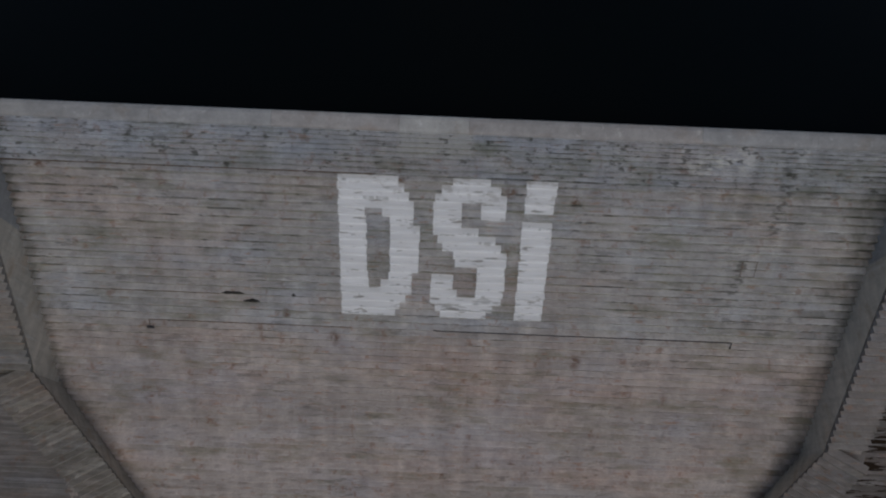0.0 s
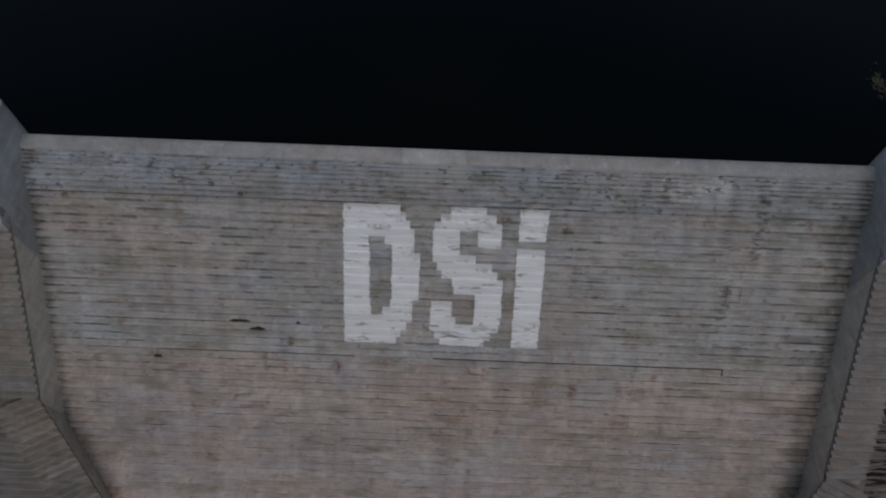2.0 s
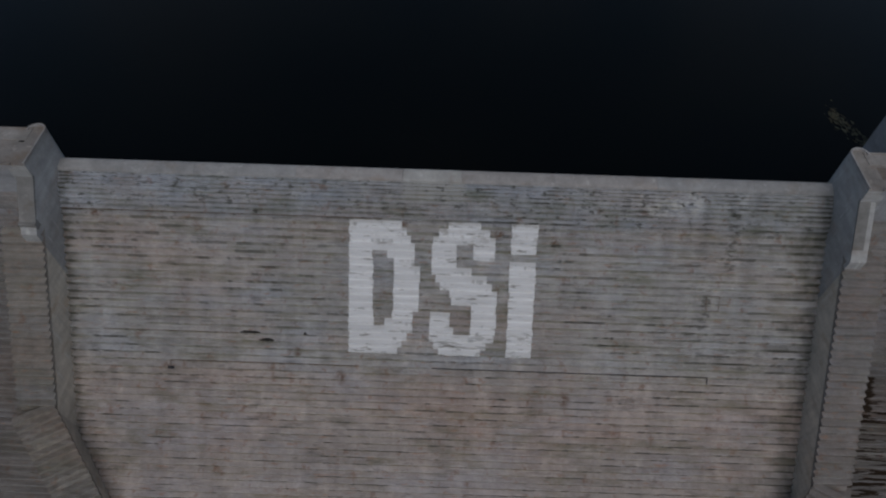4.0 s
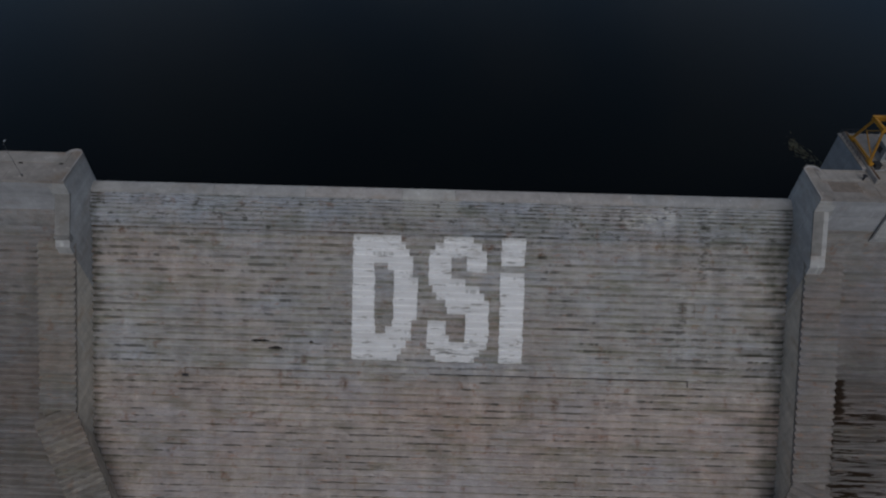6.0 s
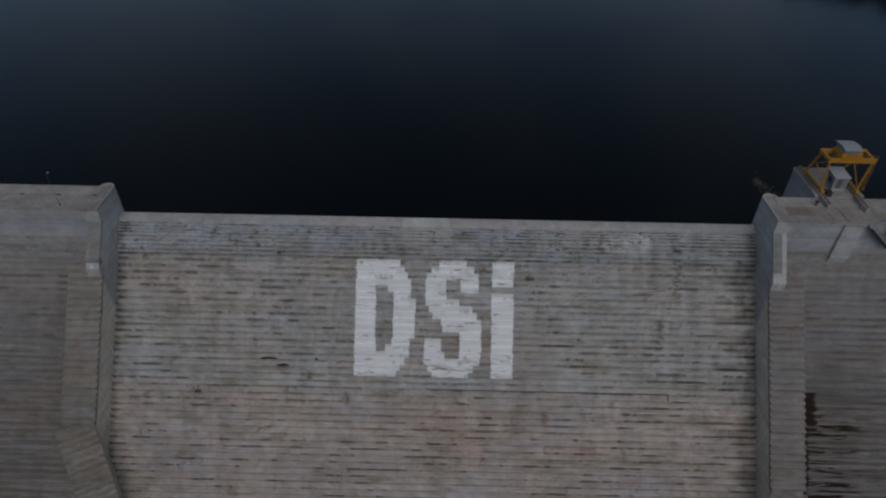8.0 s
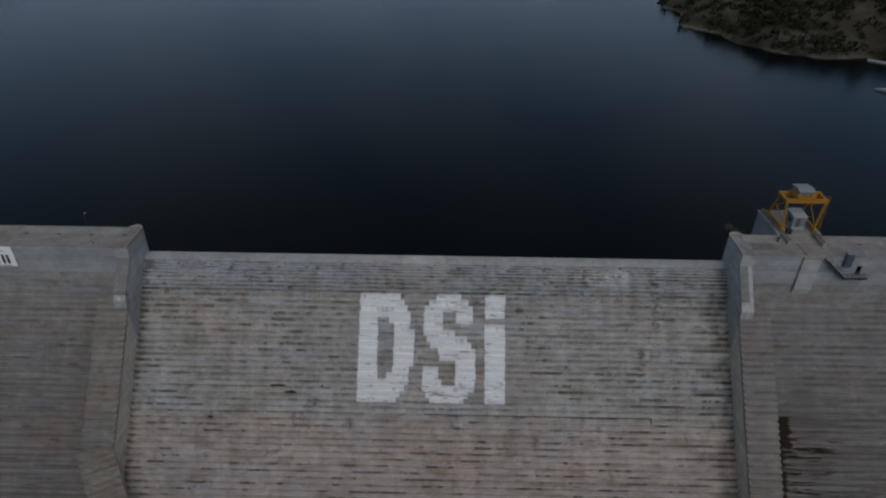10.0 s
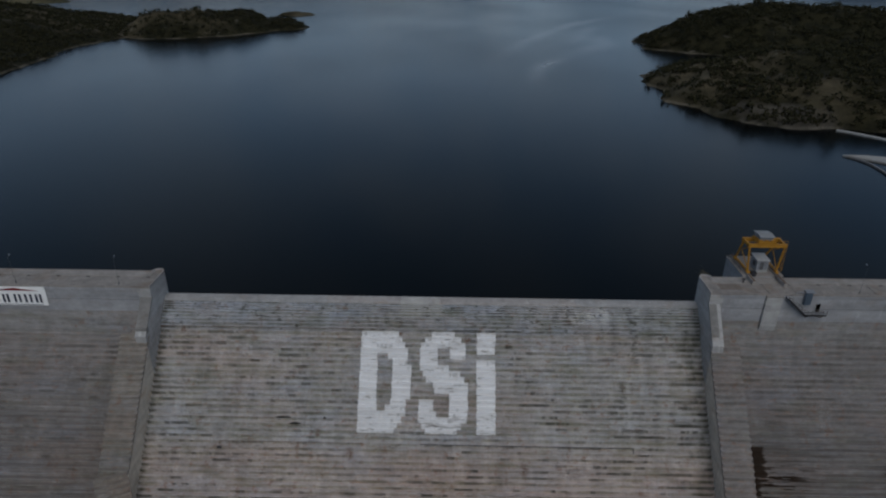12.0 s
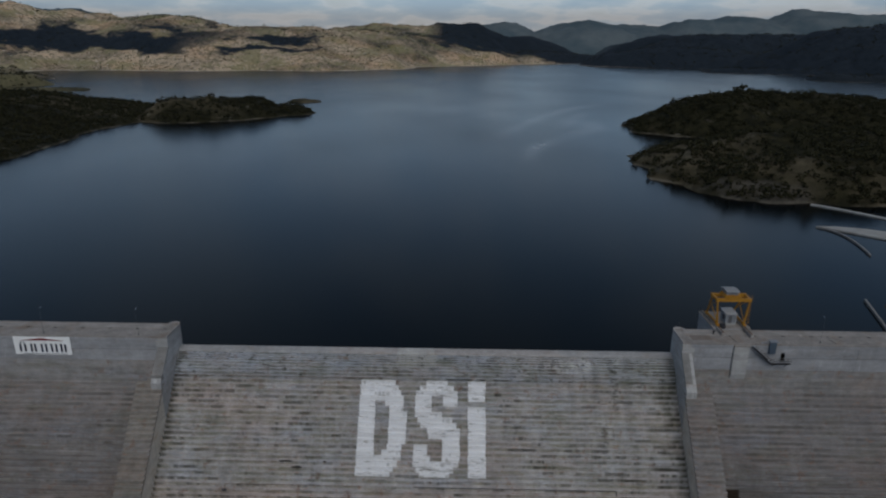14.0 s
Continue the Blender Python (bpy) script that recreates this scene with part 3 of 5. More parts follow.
def box(bm, x0, x1, y0, y1, z0, z1, bevel=0.0):
    r = bmesh.ops.create_cube(bm, size=1.0)
    vs = r["verts"]
    for v in vs:
        v.co = Vector(((x0 + x1) / 2 + v.co.x * (x1 - x0), (y0 + y1) / 2 + v.co.y * (y1 - y0), (z0 + z1) / 2 + v.co.z * (z1 - z0)))
    if bevel:
        es = list({e for v in vs for e in v.link_edges})
        bmesh.ops.bevel(bm, geom=es, offset=bevel, segments=1, affect="EDGES")
    return vs


def boxes(*specs, bevel=0.0):
    bm = bmesh.new()
    for s in specs:
        box(bm, *s, bevel=bevel)
    return bm


def prism(profile, x0, x1, axis="x"):
    """A closed outline in (y, z), drawn out along x; axis "z": an outline in (x, y), drawn up along z."""
    bm = bmesh.new()
    ends = []
    for a in (x0, x1):
        ends.append([bm.verts.new((a, p, q) if axis == "x" else (p, q, a)) for p, q in profile])
    n = len(profile)
    for i in range(n):
        bm.faces.new((ends[0][i], ends[0][(i + 1) % n], ends[1][(i + 1) % n], ends[1][i]))
    bm.faces.new(ends[0][::-1])
    bm.faces.new(ends[1])
    bmesh.ops.recalc_face_normals(bm, faces=bm.faces)
    return bm


def rod(bm, a, b, r0, r1=None, seg=8):
    """A round bar from a to b."""
    a, b = Vector(a), Vector(b)
    r1 = r0 if r1 is None else r1
    q = (b - a).to_track_quat("Z", "Y").to_matrix()
    rings = []
    for p, r in ((a, r0), (b, r1)):
        rings.append([bm.verts.new(p + q @ Vector((r * math.cos(k * math.tau / seg), r * math.sin(k * math.tau / seg), 0))) for k in range(seg)])
    for k in range(seg):
        bm.faces.new((rings[0][k], rings[0][(k + 1) % seg], rings[1][(k + 1) % seg], rings[1][k]))
    bm.faces.new(rings[0][::-1])
    bm.faces.new(rings[1])


def bar(bm, a, b, w, h):
    """A square bar from a to b, w wide and h high."""
    a, b = Vector(a), Vector(b)
    d = (b - a).normalized()
    side = d.cross(Vector((0, 0, 1)))
    side = Vector((1, 0, 0)) if side.length < 1e-4 else side.normalized()
    upv = side.cross(d).normalized()
    rings = [[bm.verts.new(p + side * (sx * w / 2) + upv * (sz * h / 2)) for sx, sz in ((-1, -1), (1, -1), (1, 1), (-1, 1))] for p in (a, b)]
    for k in range(4):
        bm.faces.new((rings[0][k], rings[0][(k + 1) % 4], rings[1][(k + 1) % 4], rings[1][k]))
    bm.faces.new(rings[0][::-1])
    bm.faces.new(rings[1])
    bmesh.ops.recalc_face_normals(bm, faces=bm.faces)


# ---- the dam's measures ----
RISE, SLOPE = 0.983, 1.109          # step height; fall of the face per metre run
RUN = RISE / SLOPE
NOSE_Y, NOSE_Z = 44.493, 1.22        # the first full step's edge
LAKE, CREST = LAKE_Z, 13.3
CREST_AT = {-1: 12.75, 1: CREST}    # the west crest is set lower to fit the camera's view
CREST_D, CREST_U = 44.0, 52.15       # downstream and upstream edge of the crest road
INNER = {-1: 63.6, 1: 65.1}         # the training walls' inner faces
STRIP_WIDTH, STRIP_UP = {-1: 6.6, 1: 6.6}, 8.5   # stepped buttress: width, height over the spillway's face
END = 190.0                         # where the dam runs into the hills


def face_y(z, up_by=0.0):
    return NOSE_Y + (z - up_by - NOSE_Z) / SLOPE


def step_mesh(name, length, seed, rise=RISE, run=RUN, chip=0.05):
    """One step: a long bar with an uneven nose, from x = 0 to length; its nose is at y = 0, z = 0."""
    rng = random.Random(seed)
    n = max(4, int(length / 0.8))
    bm = bmesh.new()
    rows = []
    low = drift = 0.0
    for i in range(n + 1):
        if rng.random() < 0.12:
            low = rng.uniform(0.3, 1.0) if rng.random() < 0.35 else 0.0
        drift = 0.85 * drift + rng.uniform(-0.012, 0.012)
        x = length * i / n
        dy, dz = drift + chip * low * rng.uniform(0.5, 1.6), -chip * low * rng.uniform(0.3, 1.2) + rng.uniform(-0.008, 0.008)
        bev = 0.03 + 0.05 * low
        rows.append([bm.verts.new(p) for p in ((x, drift * 0.6 + 0.11 * rise, -rise - 0.05), (x, dy, dz - bev), (x, dy + bev, dz), (x, run + 0.5, 0.012 * rng.uniform(-1, 1)))])
    for a, b in zip(rows, rows[1:]):
        for k in range(3):
            bm.faces.new((a[k], b[k], b[k + 1], a[k + 1]))
    bm.faces.new(rows[0])
    bm.faces.new(rows[-1][::-1])
    bm.normal_update()
    me = bpy.data.meshes.new(name)
    bm.to_mesh(me)
    bm.free()
    return me


def place_steps(parent, meshes, mat, k0, k1, x0, up_by=0.0, name="step"):
    for me in meshes:
        if not me.materials:
            me.materials.append(mat)
    for k in range(k0, k1):
        ob = new(name, meshes[(k * 5 + 3) % len(meshes)])
        ob.location = (x0, NOSE_Y - k * RUN, NOSE_Z + up_by - k * RISE)
        ob.parent = parent


# ---- ground and lake ----
def lattice(ix, iy, seed):
    h = (ix * 374761393 + iy * 668265263 + seed * 974634721) & 0x7FFFFFFF
    h = ((h ^ (h >> 13)) * 1274126177) & 0x7FFFFFFF
    return ((h ^ (h >> 16)) & 0xFFFF) / 65535.0


def value_noise(x, y, seed):
    ix, iy = np.floor(x).astype(np.int64), np.floor(y).astype(np.int64)
    fx, fy = x - ix, y - iy
    fx, fy = fx * fx * (3 - 2 * fx), fy * fy * (3 - 2 * fy)
    a = lattice(ix, iy, seed) * (1 - fx) + lattice(ix + 1, iy, seed) * fx
    b = lattice(ix, iy + 1, seed) * (1 - fx) + lattice(ix + 1, iy + 1, seed) * fx
    return a * (1 - fy) + b * fy - 0.5


def fbm(x, y, size, seed, octaves=5):
    total, amp = 0.0, 1.0
    for o in range(octaves):
        total = total + amp * value_noise(x / size, y / size, seed + o)
        size, amp = size / 2.03, amp * 0.5
    return total


# ridges of land: from x, y to x, y; half-width; height over the lake
RIDGES = [
    (-290, 612, -240, 645, 60, 23.5), (-240, 648, -188, 656, 30, 11), (-222, 800, -194, 802, 11, 6.5), (-500, 300, -490, 580, 175, 36),
    (-1120, 1010, -860, 1090, 95, 26), (-900, 960, -640, 985, 24, 5), (-1500, 1230, -960, 1270, 85, 26),
    # the 70 and 78 high banks are unseen, added to darken lake reflections
    (216, 325, 620, 325, 95, 30), (252, 544, 350, 548, 80, 29), (345, 545, 720, 570, 90, 37), (345, -60, 345, 110, 112, 70), (345, 110, 430, 320, 105, 78), (172, 50, 160, 88, 12, 3),
    # unseen west bank, made tall to darken the lake on that side
    (-380, -60, -385, 170, 130, 72),
    (-2700, 2150, -1500, 2150, 540, 280), (-1500, 2150, -1050, 2250, 520, 216), (-1150, 2250, -650, 2300, 560, 147), (-700, 2320, -250, 2580, 470, 158),
    (-420, 2850, -60, 2950, 420, 205), (-250, 2600, 330, 2950, 430, 52), (-150, 3200, 330, 3250, 330, 112),
    (1330, 1950, 2600, 1750, 430, 144), (1350, 1320, 905, 1445, 85, 20), (1050, 1690, 780, 1835, 55, 14),
    (1350, 2900, 1050, 2720, 420, 128), (1050, 3400, 1900, 3500, 330, 138), (720, 2380, 1100, 2200, 230, 75),
    (-3600, 4350, 3600, 4350, 620, 150), (-2850, 4350, -2600, 4350, 480, 340), (150, 4350, 220, 4350, 480, 245), (900, 4350, 1000, 4350, 620, 285),
    (1560, 4350, 1800, 4350, 620, 295), (2350, 4350, 3300, 4350, 700, 322),
]


def land_height(x, y):
    """Height of the ground at x, y, upstream of the dam; the lake's bed lies under LAKE."""
    warp = fbm(x, y, 160.0, 11)
    best = np.full(np.shape(x), -30.0)
    for x1, y1, x2, y2, r, h in RIDGES:
        dx, dy = x2 - x1, y2 - y1
        t = np.clip(((x - x1) * dx + (y - y1) * dy) / (dx * dx + dy * dy), 0, 1)
        d = np.hypot(x - x1 - t * dx, y - y1 - t * dy)
        d = d + warp * min(0.28 * r, 45.0) + fbm(x, y, max(r * 0.35, 12.0), 5, 4) * 0.16 * r
        p = 1.0 - d / r
        s = np.clip(p, 0, 1)
        hill = h * (1.0 - (1.0 - s) ** 2.2) * (0.78 + (0.40 if 1400 < y1 < 4000 else 0.75 if y1 < 4000 else 0.22) * fbm(x, y, r * 0.9, 23)) + h * (0.13 if y1 < 1400 else 0.085) * fbm(x, y, r * 0.2, 31) * np.minimum(1, s * 4)
        best = np.maximum(best, np.where(p > 0, hill + 0.5, np.maximum(p * r * 0.35, -30.0)))
    return LAKE + best


def ground_height(x, y):
    up_land = land_height(x, y)
    valley = -65.0 + np.maximum(0, np.abs(x) - 76) * 0.9 + 6 * fbm(x, y, 40.0, 3)
    valley = np.where(np.abs(x) > 140, np.minimum(valley, 46.0), valley)
    side = np.clip((np.abs(x) - 170) / 30, 0, 1)
    mixv = np.clip((y - 20.0) / 40.0, 0, 1)
    down = valley
    return np.where(y < 46, down * (1 - mixv * side) + np.maximum(up_land, down) * mixv * side, np.where((y < 60) & (np.abs(x) < 172), -20.0, up_land))


def terrain():
    ys = np.concatenate([np.linspace(-1200, -140, 16), np.linspace(-120, 45.9, 40), [46.0], np.linspace(48, 60, 5), 60 + (np.linspace(0, 1, 330) ** 2.1) * 4840])
    us = np.linspace(-1, 1, 401)
    us = us * (0.72 + 0.28 * us * us)
    Y, U = np.meshgrid(ys, us, indexing="ij")
    X = U * (330 + np.maximum(np.abs(Y), 0) * 1.02)
    Z = ground_height(X, Y)
    verts = np.stack([X, Y, Z], -1).reshape(-1, 3)
    n, m = len(ys), len(us)
    idx = np.arange(n * m).reshape(n, m)
    faces = np.stack([idx[:-1, :-1], idx[:-1, 1:], idx[1:, 1:], idx[1:, :-1]], -1).reshape(-1, 4)
    me = bpy.data.meshes.new("ground")
    me.from_pydata(verts.tolist(), [], faces.tolist())
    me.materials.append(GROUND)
    me.polygons.foreach_set("use_smooth", [True] * len(me.polygons))
    ob = new("ground", me)
    return tagged(ob, "scrub-covered granite hills and valley round the lake", "ground", kind="structure")


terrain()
bm = bmesh.new()
vs = [bm.verts.new(p) for p in ((-5200, 50.5, LAKE), (5200, 50.5, LAKE), (5200, 4900, LAKE), (-5200, 4900, LAKE))]
bm.faces.new(vs)
tagged(link("water", bm, WATER), "dark calm reservoir water behind the dam", "lake", kind="structure")


# ---- spillway ----
spillway = empty("spillway", (0, 50, -70), "stepped spillway of stained roller-compacted concrete", "spillway", kind="structure")
spillway.matrix_world = pose(0, 0, 0)
X0, X1 = -INNER[-1] - 4, INNER[1] + 4
body = [(face_y(NOSE_Z - 70 * RISE) + RUN * 0.8, NOSE_Z - 70 * RISE - 2), (NOSE_Y + RUN * 0.9, NOSE_Z - 0.4), (48.8, 5.3), (49.55, 6.2), (51.0, 6.95), (51.4, -60), (20, -80)]
part("body", prism(body, X0, X1), STEP, spillway)
sill = [(49.22, 6.48), (49.3, 6.68), (49.6, 6.88), (50.0, 7.04), (50.8, 7.3), (51.35, 7.3), (51.6, 7.08), (51.6, 1.0), (50.5, 1.0), (49.22, 5.1)]
edges = [X0, -41, -24, -6.2, 3.5, 19, 36, 52, X1]
for a, b in zip(edges, edges[1:]):
    part("sill", prism(sill, a + 0.015, b - 0.015), MEND if -7 < a < -5 else SILL_GREY if a < -30 or a > 30 else SILL, spillway, "smooth concrete lip slab of the overflow crest")
small = [step_mesh("crest_step", X1 - X0, 40 + i, 0.66, 0.5, 0.04) for i in range(4)]
for me in small:
    me.materials.append(STEP)
# the crest's curve: low steps that follow a convex line up to the lip
for k in range(9):
    s = (k + 1) / 10
    ob = new("crest_step", small[k % 4])
    ob.location = (X0, NOSE_Y + 5.15 * s, NOSE_Z + 5.45 * s + 0.95 * math.sin(math.pi * s))
    ob.parent = spillway
long_steps = [step_mesh("step", X1 - X0, i) for i in range(8)]
place_steps(spillway, long_steps, STEP, 0, 66, X0)

# ---- painted letters: rows of steps, top to bottom, each with its spans in metres ----
LETTERS = {
    "D": [[(0, 8.8)], [(0, 9.6)], [(0, 10.3)], [(0, 11.1)], [(0, 4.0), (6.5, 11.1)], [(0, 4.0), (7.6, 11.1)]]
    + [[(0, 4.1), (7.6, 12.1)]] * 6 + [[(0, 4.2), (7.5, 11.0)], [(0, 4.3), (6.2, 11.0)], [(0, 11.0)], [(0, 10.2)], [(0, 9.2)], [(0, 8.4)]],
    "S": [[(16.7, 22.1)], [(15.1, 23.7)], [(14.1, 24.8)], [(14.1, 18.3), (21.0, 24.8)], [(14.1, 18.3), (21.0, 24.8)], [(14.1, 18.3)], [(14.1, 20.9)],
          [(14.7, 23.6)], [(15.6, 24.4)], [(17.3, 25.4)], [(17.5, 25.4)], [(21.0, 25.4)], [(14.0, 17.4), (21.0, 25.4)], [(14.0, 17.4), (21.0, 25.4)],
          [(14.0, 18.2), (21.0, 25.4)], [(14.0, 25.2)], [(14.8, 23.8)], [(15.7, 22.8)]],
    "i": [[(27.4, 31.8)]] * 4 + [[]] + [[(27.4, 31.8)]] * 13,
}
LETTER_X = -15.1
LETTER_LABEL = {"D": "white painted capital D on concrete steps", "S": "white painted capital S on concrete steps", "i": "white painted letter i on concrete steps"}
for glyph, rows_ in LETTERS.items():
    letter = empty("painted_letter", (0, 0, 0), LETTER_LABEL[glyph], "letter", "letters on the spillway")
    for k, spans in enumerate(rows_):
        y, z = NOSE_Y - (k) * RUN, NOSE_Z - k * RISE
        for a, b in spans:
            rng = random.Random(a * 31 + k)
            a2, b2 = LETTER_X + a + rng.uniform(-0.12, 0.12), LETTER_X + b + rng.uniform(-0.12, 0.12)
            low = z - RISE + (0.36 if k == len(rows_) - 1 else 0.01)
            back = [(y + RUN - 0.02, z + 0.025), (y + RUN - 0.02, z - 0.02)]
            if k == 0:
                back = [(y + RUN - 0.03, z + 0.025), (y + RUN - 0.03, z + 0.4), (y + RUN + 0.02, z + 0.4), (y + RUN + 0.02, z - 0.02)]
            coat = [(y - 0.035, low), (y - 0.035, z - 0.05), (y, z + 0.025), *back, (y + 0.03, z - 0.03), (y + 0.03, low)]
            part("painted_step", prism(coat, a2, b2), PAINT, letter)


# ---- the dam's flanks ----
def flank(s):
    CREST = CREST_AT[s]
    word = "seep-stained" if s > 0 else "weathered"
    mat = SIDE_R if s > 0 else SIDE_L
    dam = empty("dam_wall", (0, 0, 0), f"{word} concrete gravity dam flank with stepped face and crest road", "dam", kind="structure")
    xa = INNER[s] + 2.2
    lo, hi = (xa, END) if s > 0 else (-END, -xa)
    zt = NOSE_Z - RISE
    core = [(face_y(-68) + RUN, -70), (NOSE_Y - RUN + 0.6, zt - 0.6), (CREST_D + 0.35, zt - 0.3), (CREST_D + 0.35, CREST - 0.5), (CREST_U - 0.4, CREST - 0.5), (CREST_U, -60), (20, -80)]
    part("body", prism(core, lo, hi), mat, dam)
    # vertical upper wall: lifts of rolled concrete, then smooth cast concrete
    z = zt - 0.2
    for i in range(6):
        h = (1.1, 1.0, 1.2, 1.0, 1.15, 0.95)[i]
        off = 0.035 * ((i * 7) % 3 - 1)
        part("lift", boxes((lo, hi, CREST_D + off, CREST_D + 0.6, z, z + h - 0.03), bevel=0.03), LIFT, dam)
        z += h
    split = z
    n = 12
    for i in range(n):
        a, b = lo + (hi - lo) * i / n, lo + (hi - lo) * (i + 1) / n
        joint = split + 0.55 * (CREST - 0.75 - split)
        part("panel", boxes((a + 0.012, b - 0.012, CREST_D - 0.06, CREST_D + 0.6, joint + 0.07, CREST - 0.75), bevel=0.02), CAST, dam)
        part("panel", boxes((a + 0.012, b - 0.012, CREST_D + 0.02, CREST_D + 0.6, split, joint - 0.07), bevel=0.02), CAST, dam)
    part("cornice", boxes((lo, hi, CREST_D - 0.22, CREST_D + 0.7, CREST - 0.75, CREST + 0.02), bevel=0.04), CAST, dam)
    m = 14
    for i in range(m):
        a, b = lo + (hi - lo) * i / m, lo + (hi - lo) * (i + 1) / m
        part("deck_slab", boxes((a + 0.02, b - 0.02, CREST_D + 0.3, CREST_U + 0.05, CREST - 0.5, CREST + 0.03), bevel=0.015), DECK, dam)
    part("kerb", boxes((lo, hi, CREST_D - 0.2, CREST_D + 0.15, CREST + 0.02, CREST + 0.38), bevel=0.03), DECK, dam)
    part("parapet", boxes((lo, hi, CREST_U - 0.35, CREST_U + 0.12, CREST - 0.3, CREST + 0.22), bevel=0.04), DECK, dam)
    p = 10
    for i in range(p):
        a, b = lo + (hi - lo) * i / p, lo + (hi - lo) * (i + 1) / p
        part("footway", boxes((a + 0.02, b - 0.02, 49.4, CREST_U - 0.36, CREST, CREST + 0.16), bevel=0.03), FOOTWAY, dam, "raised concrete footway on the crest")
    x = xa + 0.6 if s < 0 else xa + 17.4
    while x < END - 5:
        part("gully", boxes((s * x - 0.42, s * x + 0.42, 48.95, 49.38, CREST - 0.1, CREST + 0.045)), JOINT_OR_SHADE, dam, "dark drain gully")
        x += 7.2
    if s > 0:
        part("deck_patch", boxes((68.2, 73.4, 46.3, 49.0, CREST, CREST + 0.036), bevel=0.005), DECK_STAIN, dam, "brown stained patch of the deck")
        for x in (78.6, 103.0, 127.4):
            part("joint_strip", boxes((x - 0.07, x + 0.07, CREST_D + 0.2, 49.38, CREST, CREST + 0.04)), JOINT_OR_SHADE, dam, "dark expansion joint")
    length = END - xa
    steps = [step_mesh("step", length, 100 + 20 * s + i, chip=0.09) for i in range(6)]
    place_steps(dam, steps, mat, 1, 62, lo)


def pier(s):
    """The spillway's end pier, its training wall along the face, and the stepped buttress that carries it."""
    CREST = CREST_AT[s]
    xi, sg, STRIP_W = INNER[s], float(s), STRIP_WIDTH[s]
    wall = empty("training_wall", (0, 0, 0), "smooth grey concrete training wall beside a stepped buttress", "wall", kind="structure")

    def xx(a, b):
        return (sg * a, sg * b) if s > 0 else (sg * b, sg * a)

    # pier with a round nose upstream
    r, nose_y = 1.5, CREST_U - 0.55
    cx = xi + r
    plan = [(sg * xi, 43.85), (sg * (xi + 2 * r), 43.85)]
    arc = [(sg * (cx + r * math.cos(a)), nose_y + r * math.sin(a)) for a in [math.pi * i / 12 for i in range(13)]]
    part("pier", prism(plan + arc, -62.0, CREST - 0.02, "z"), CAST_LIT, wall)
    part("pier_top", prism([(x_ - 0.0, y_) for x_, y_ in plan + arc], CREST - 0.02, CREST + 0.04, "z"), DECK, wall)
    ring_o = [(sg * xi, 44.0)] + [(sg * (cx - r * math.cos(a)), nose_y + r * math.sin(a)) for a in [math.pi * i / 12 for i in range(13)]]
    ring_i = [(sg * (xi + 0.28), 44.0)] + [(sg * (cx - (r - 0.28) * math.cos(a)), nose_y + (r - 0.28) * math.sin(a)) for a in [math.pi * i / 12 for i in range(13)]]
    part("nose_parapet", prism(ring_o + ring_i[::-1], CREST - 0.02, CREST + 0.45, "z"), SILL, wall, "pale rounded parapet round the pier nose")
    # wall along the face: its top runs down parallel to the steps
    foot = {-1: 18.6, 1: 12.2}[s]
    zf = NOSE_Z + (foot - NOSE_Y) * SLOPE
    prof = [(43.9, CREST - 2.4), (39.0, 5.2), (37.6, 3.5), (37.6, -8.0), (48.5, 2.0), (48.5, CREST - 2.4)]
    part("wall", prism(prof, *xx(xi + 0.002, xi + 2.5)), CAST_LIT, wall)
    thin = [(37.6, NOSE_Z + (37.6 - NOSE_Y) * SLOPE + STRIP_UP - 1.7), (foot, zf + STRIP_UP - 1.7), (foot, zf - 2.5), (37.6, -10.0)]
    part("lower_wall", prism(thin, *xx(xi + 0.002, xi + 0.5)), CAST_WALL, wall)
    part("cap", prism([(44.2, CREST - 2.05), (38.9, 5.12), (38.8, 4.7), (44.2, CREST - 2.7)], *xx(xi - 0.02, xi + (2.55 if s < 0 else 1.7))), COPING, wall, "pale sloping wall coping")
    if s < 0:
        part("end_block", boxes((*xx(xi - 0.03, xi + 2.65), 38.4, 39.6, 3.8, 5.15), bevel=0.06), COPING, wall, "pale concrete block at the wall's end")
    # stepped buttress
    k0, k1 = 7, int((NOSE_Y - foot) / RUN) + 1
    core = [(foot, zf - 4), (foot, zf + STRIP_UP - 1.6), (face_y(2.0, STRIP_UP) + 0.8, 1.2), (46, 1.2), (46, -8)]
    part("core", prism(core, *xx(xi + 0.25, xi + STRIP_W - 0.25)), STRIP if s < 0 else STRIP_E, wall)
    meshes = [step_mesh("buttress_step", STRIP_W, 300 + 20 * s + i, chip=0.12) for i in range(6)]
    place_steps(wall, meshes, STRIP if s < 0 else STRIP_E, k0, k1, xx(xi - 0.03, xi + STRIP_W - 0.03)[0], STRIP_UP, "buttress_step")
    # below its bend the wall and the buttress turn in towards the channel
    turn = radians(30.0)
    pivot = Matrix.Translation((sg * xi, foot, zf)) @ Matrix.Rotation(sg * -turn if s > 0 else turn, 4, "Z")
    lower = [(0.0, -6.0), (0.0, STRIP_UP - 1.8), (-37.0, STRIP_UP - 1.8 - 37.0 * SLOPE), (-37.0, -37.0 * SLOPE - 6.0)]
    low = part("lower_wall", prism(lower, *xx(0.0, 0.5)), CAST_WALL, wall)
    low.matrix_local = pivot
    core2 = [(4.0, -6.0), (4.0, STRIP_UP - 1.6), (0.0, STRIP_UP - 1.6), (-37.0, STRIP_UP - 1.6 - 37.0 * SLOPE), (-37.0, -37.0 * SLOPE - 8.0)]
    lc = part("lower_core", prism(core2, *xx(0.25, STRIP_W - 0.3)), STRIP if s < 0 else STRIP_E, wall)
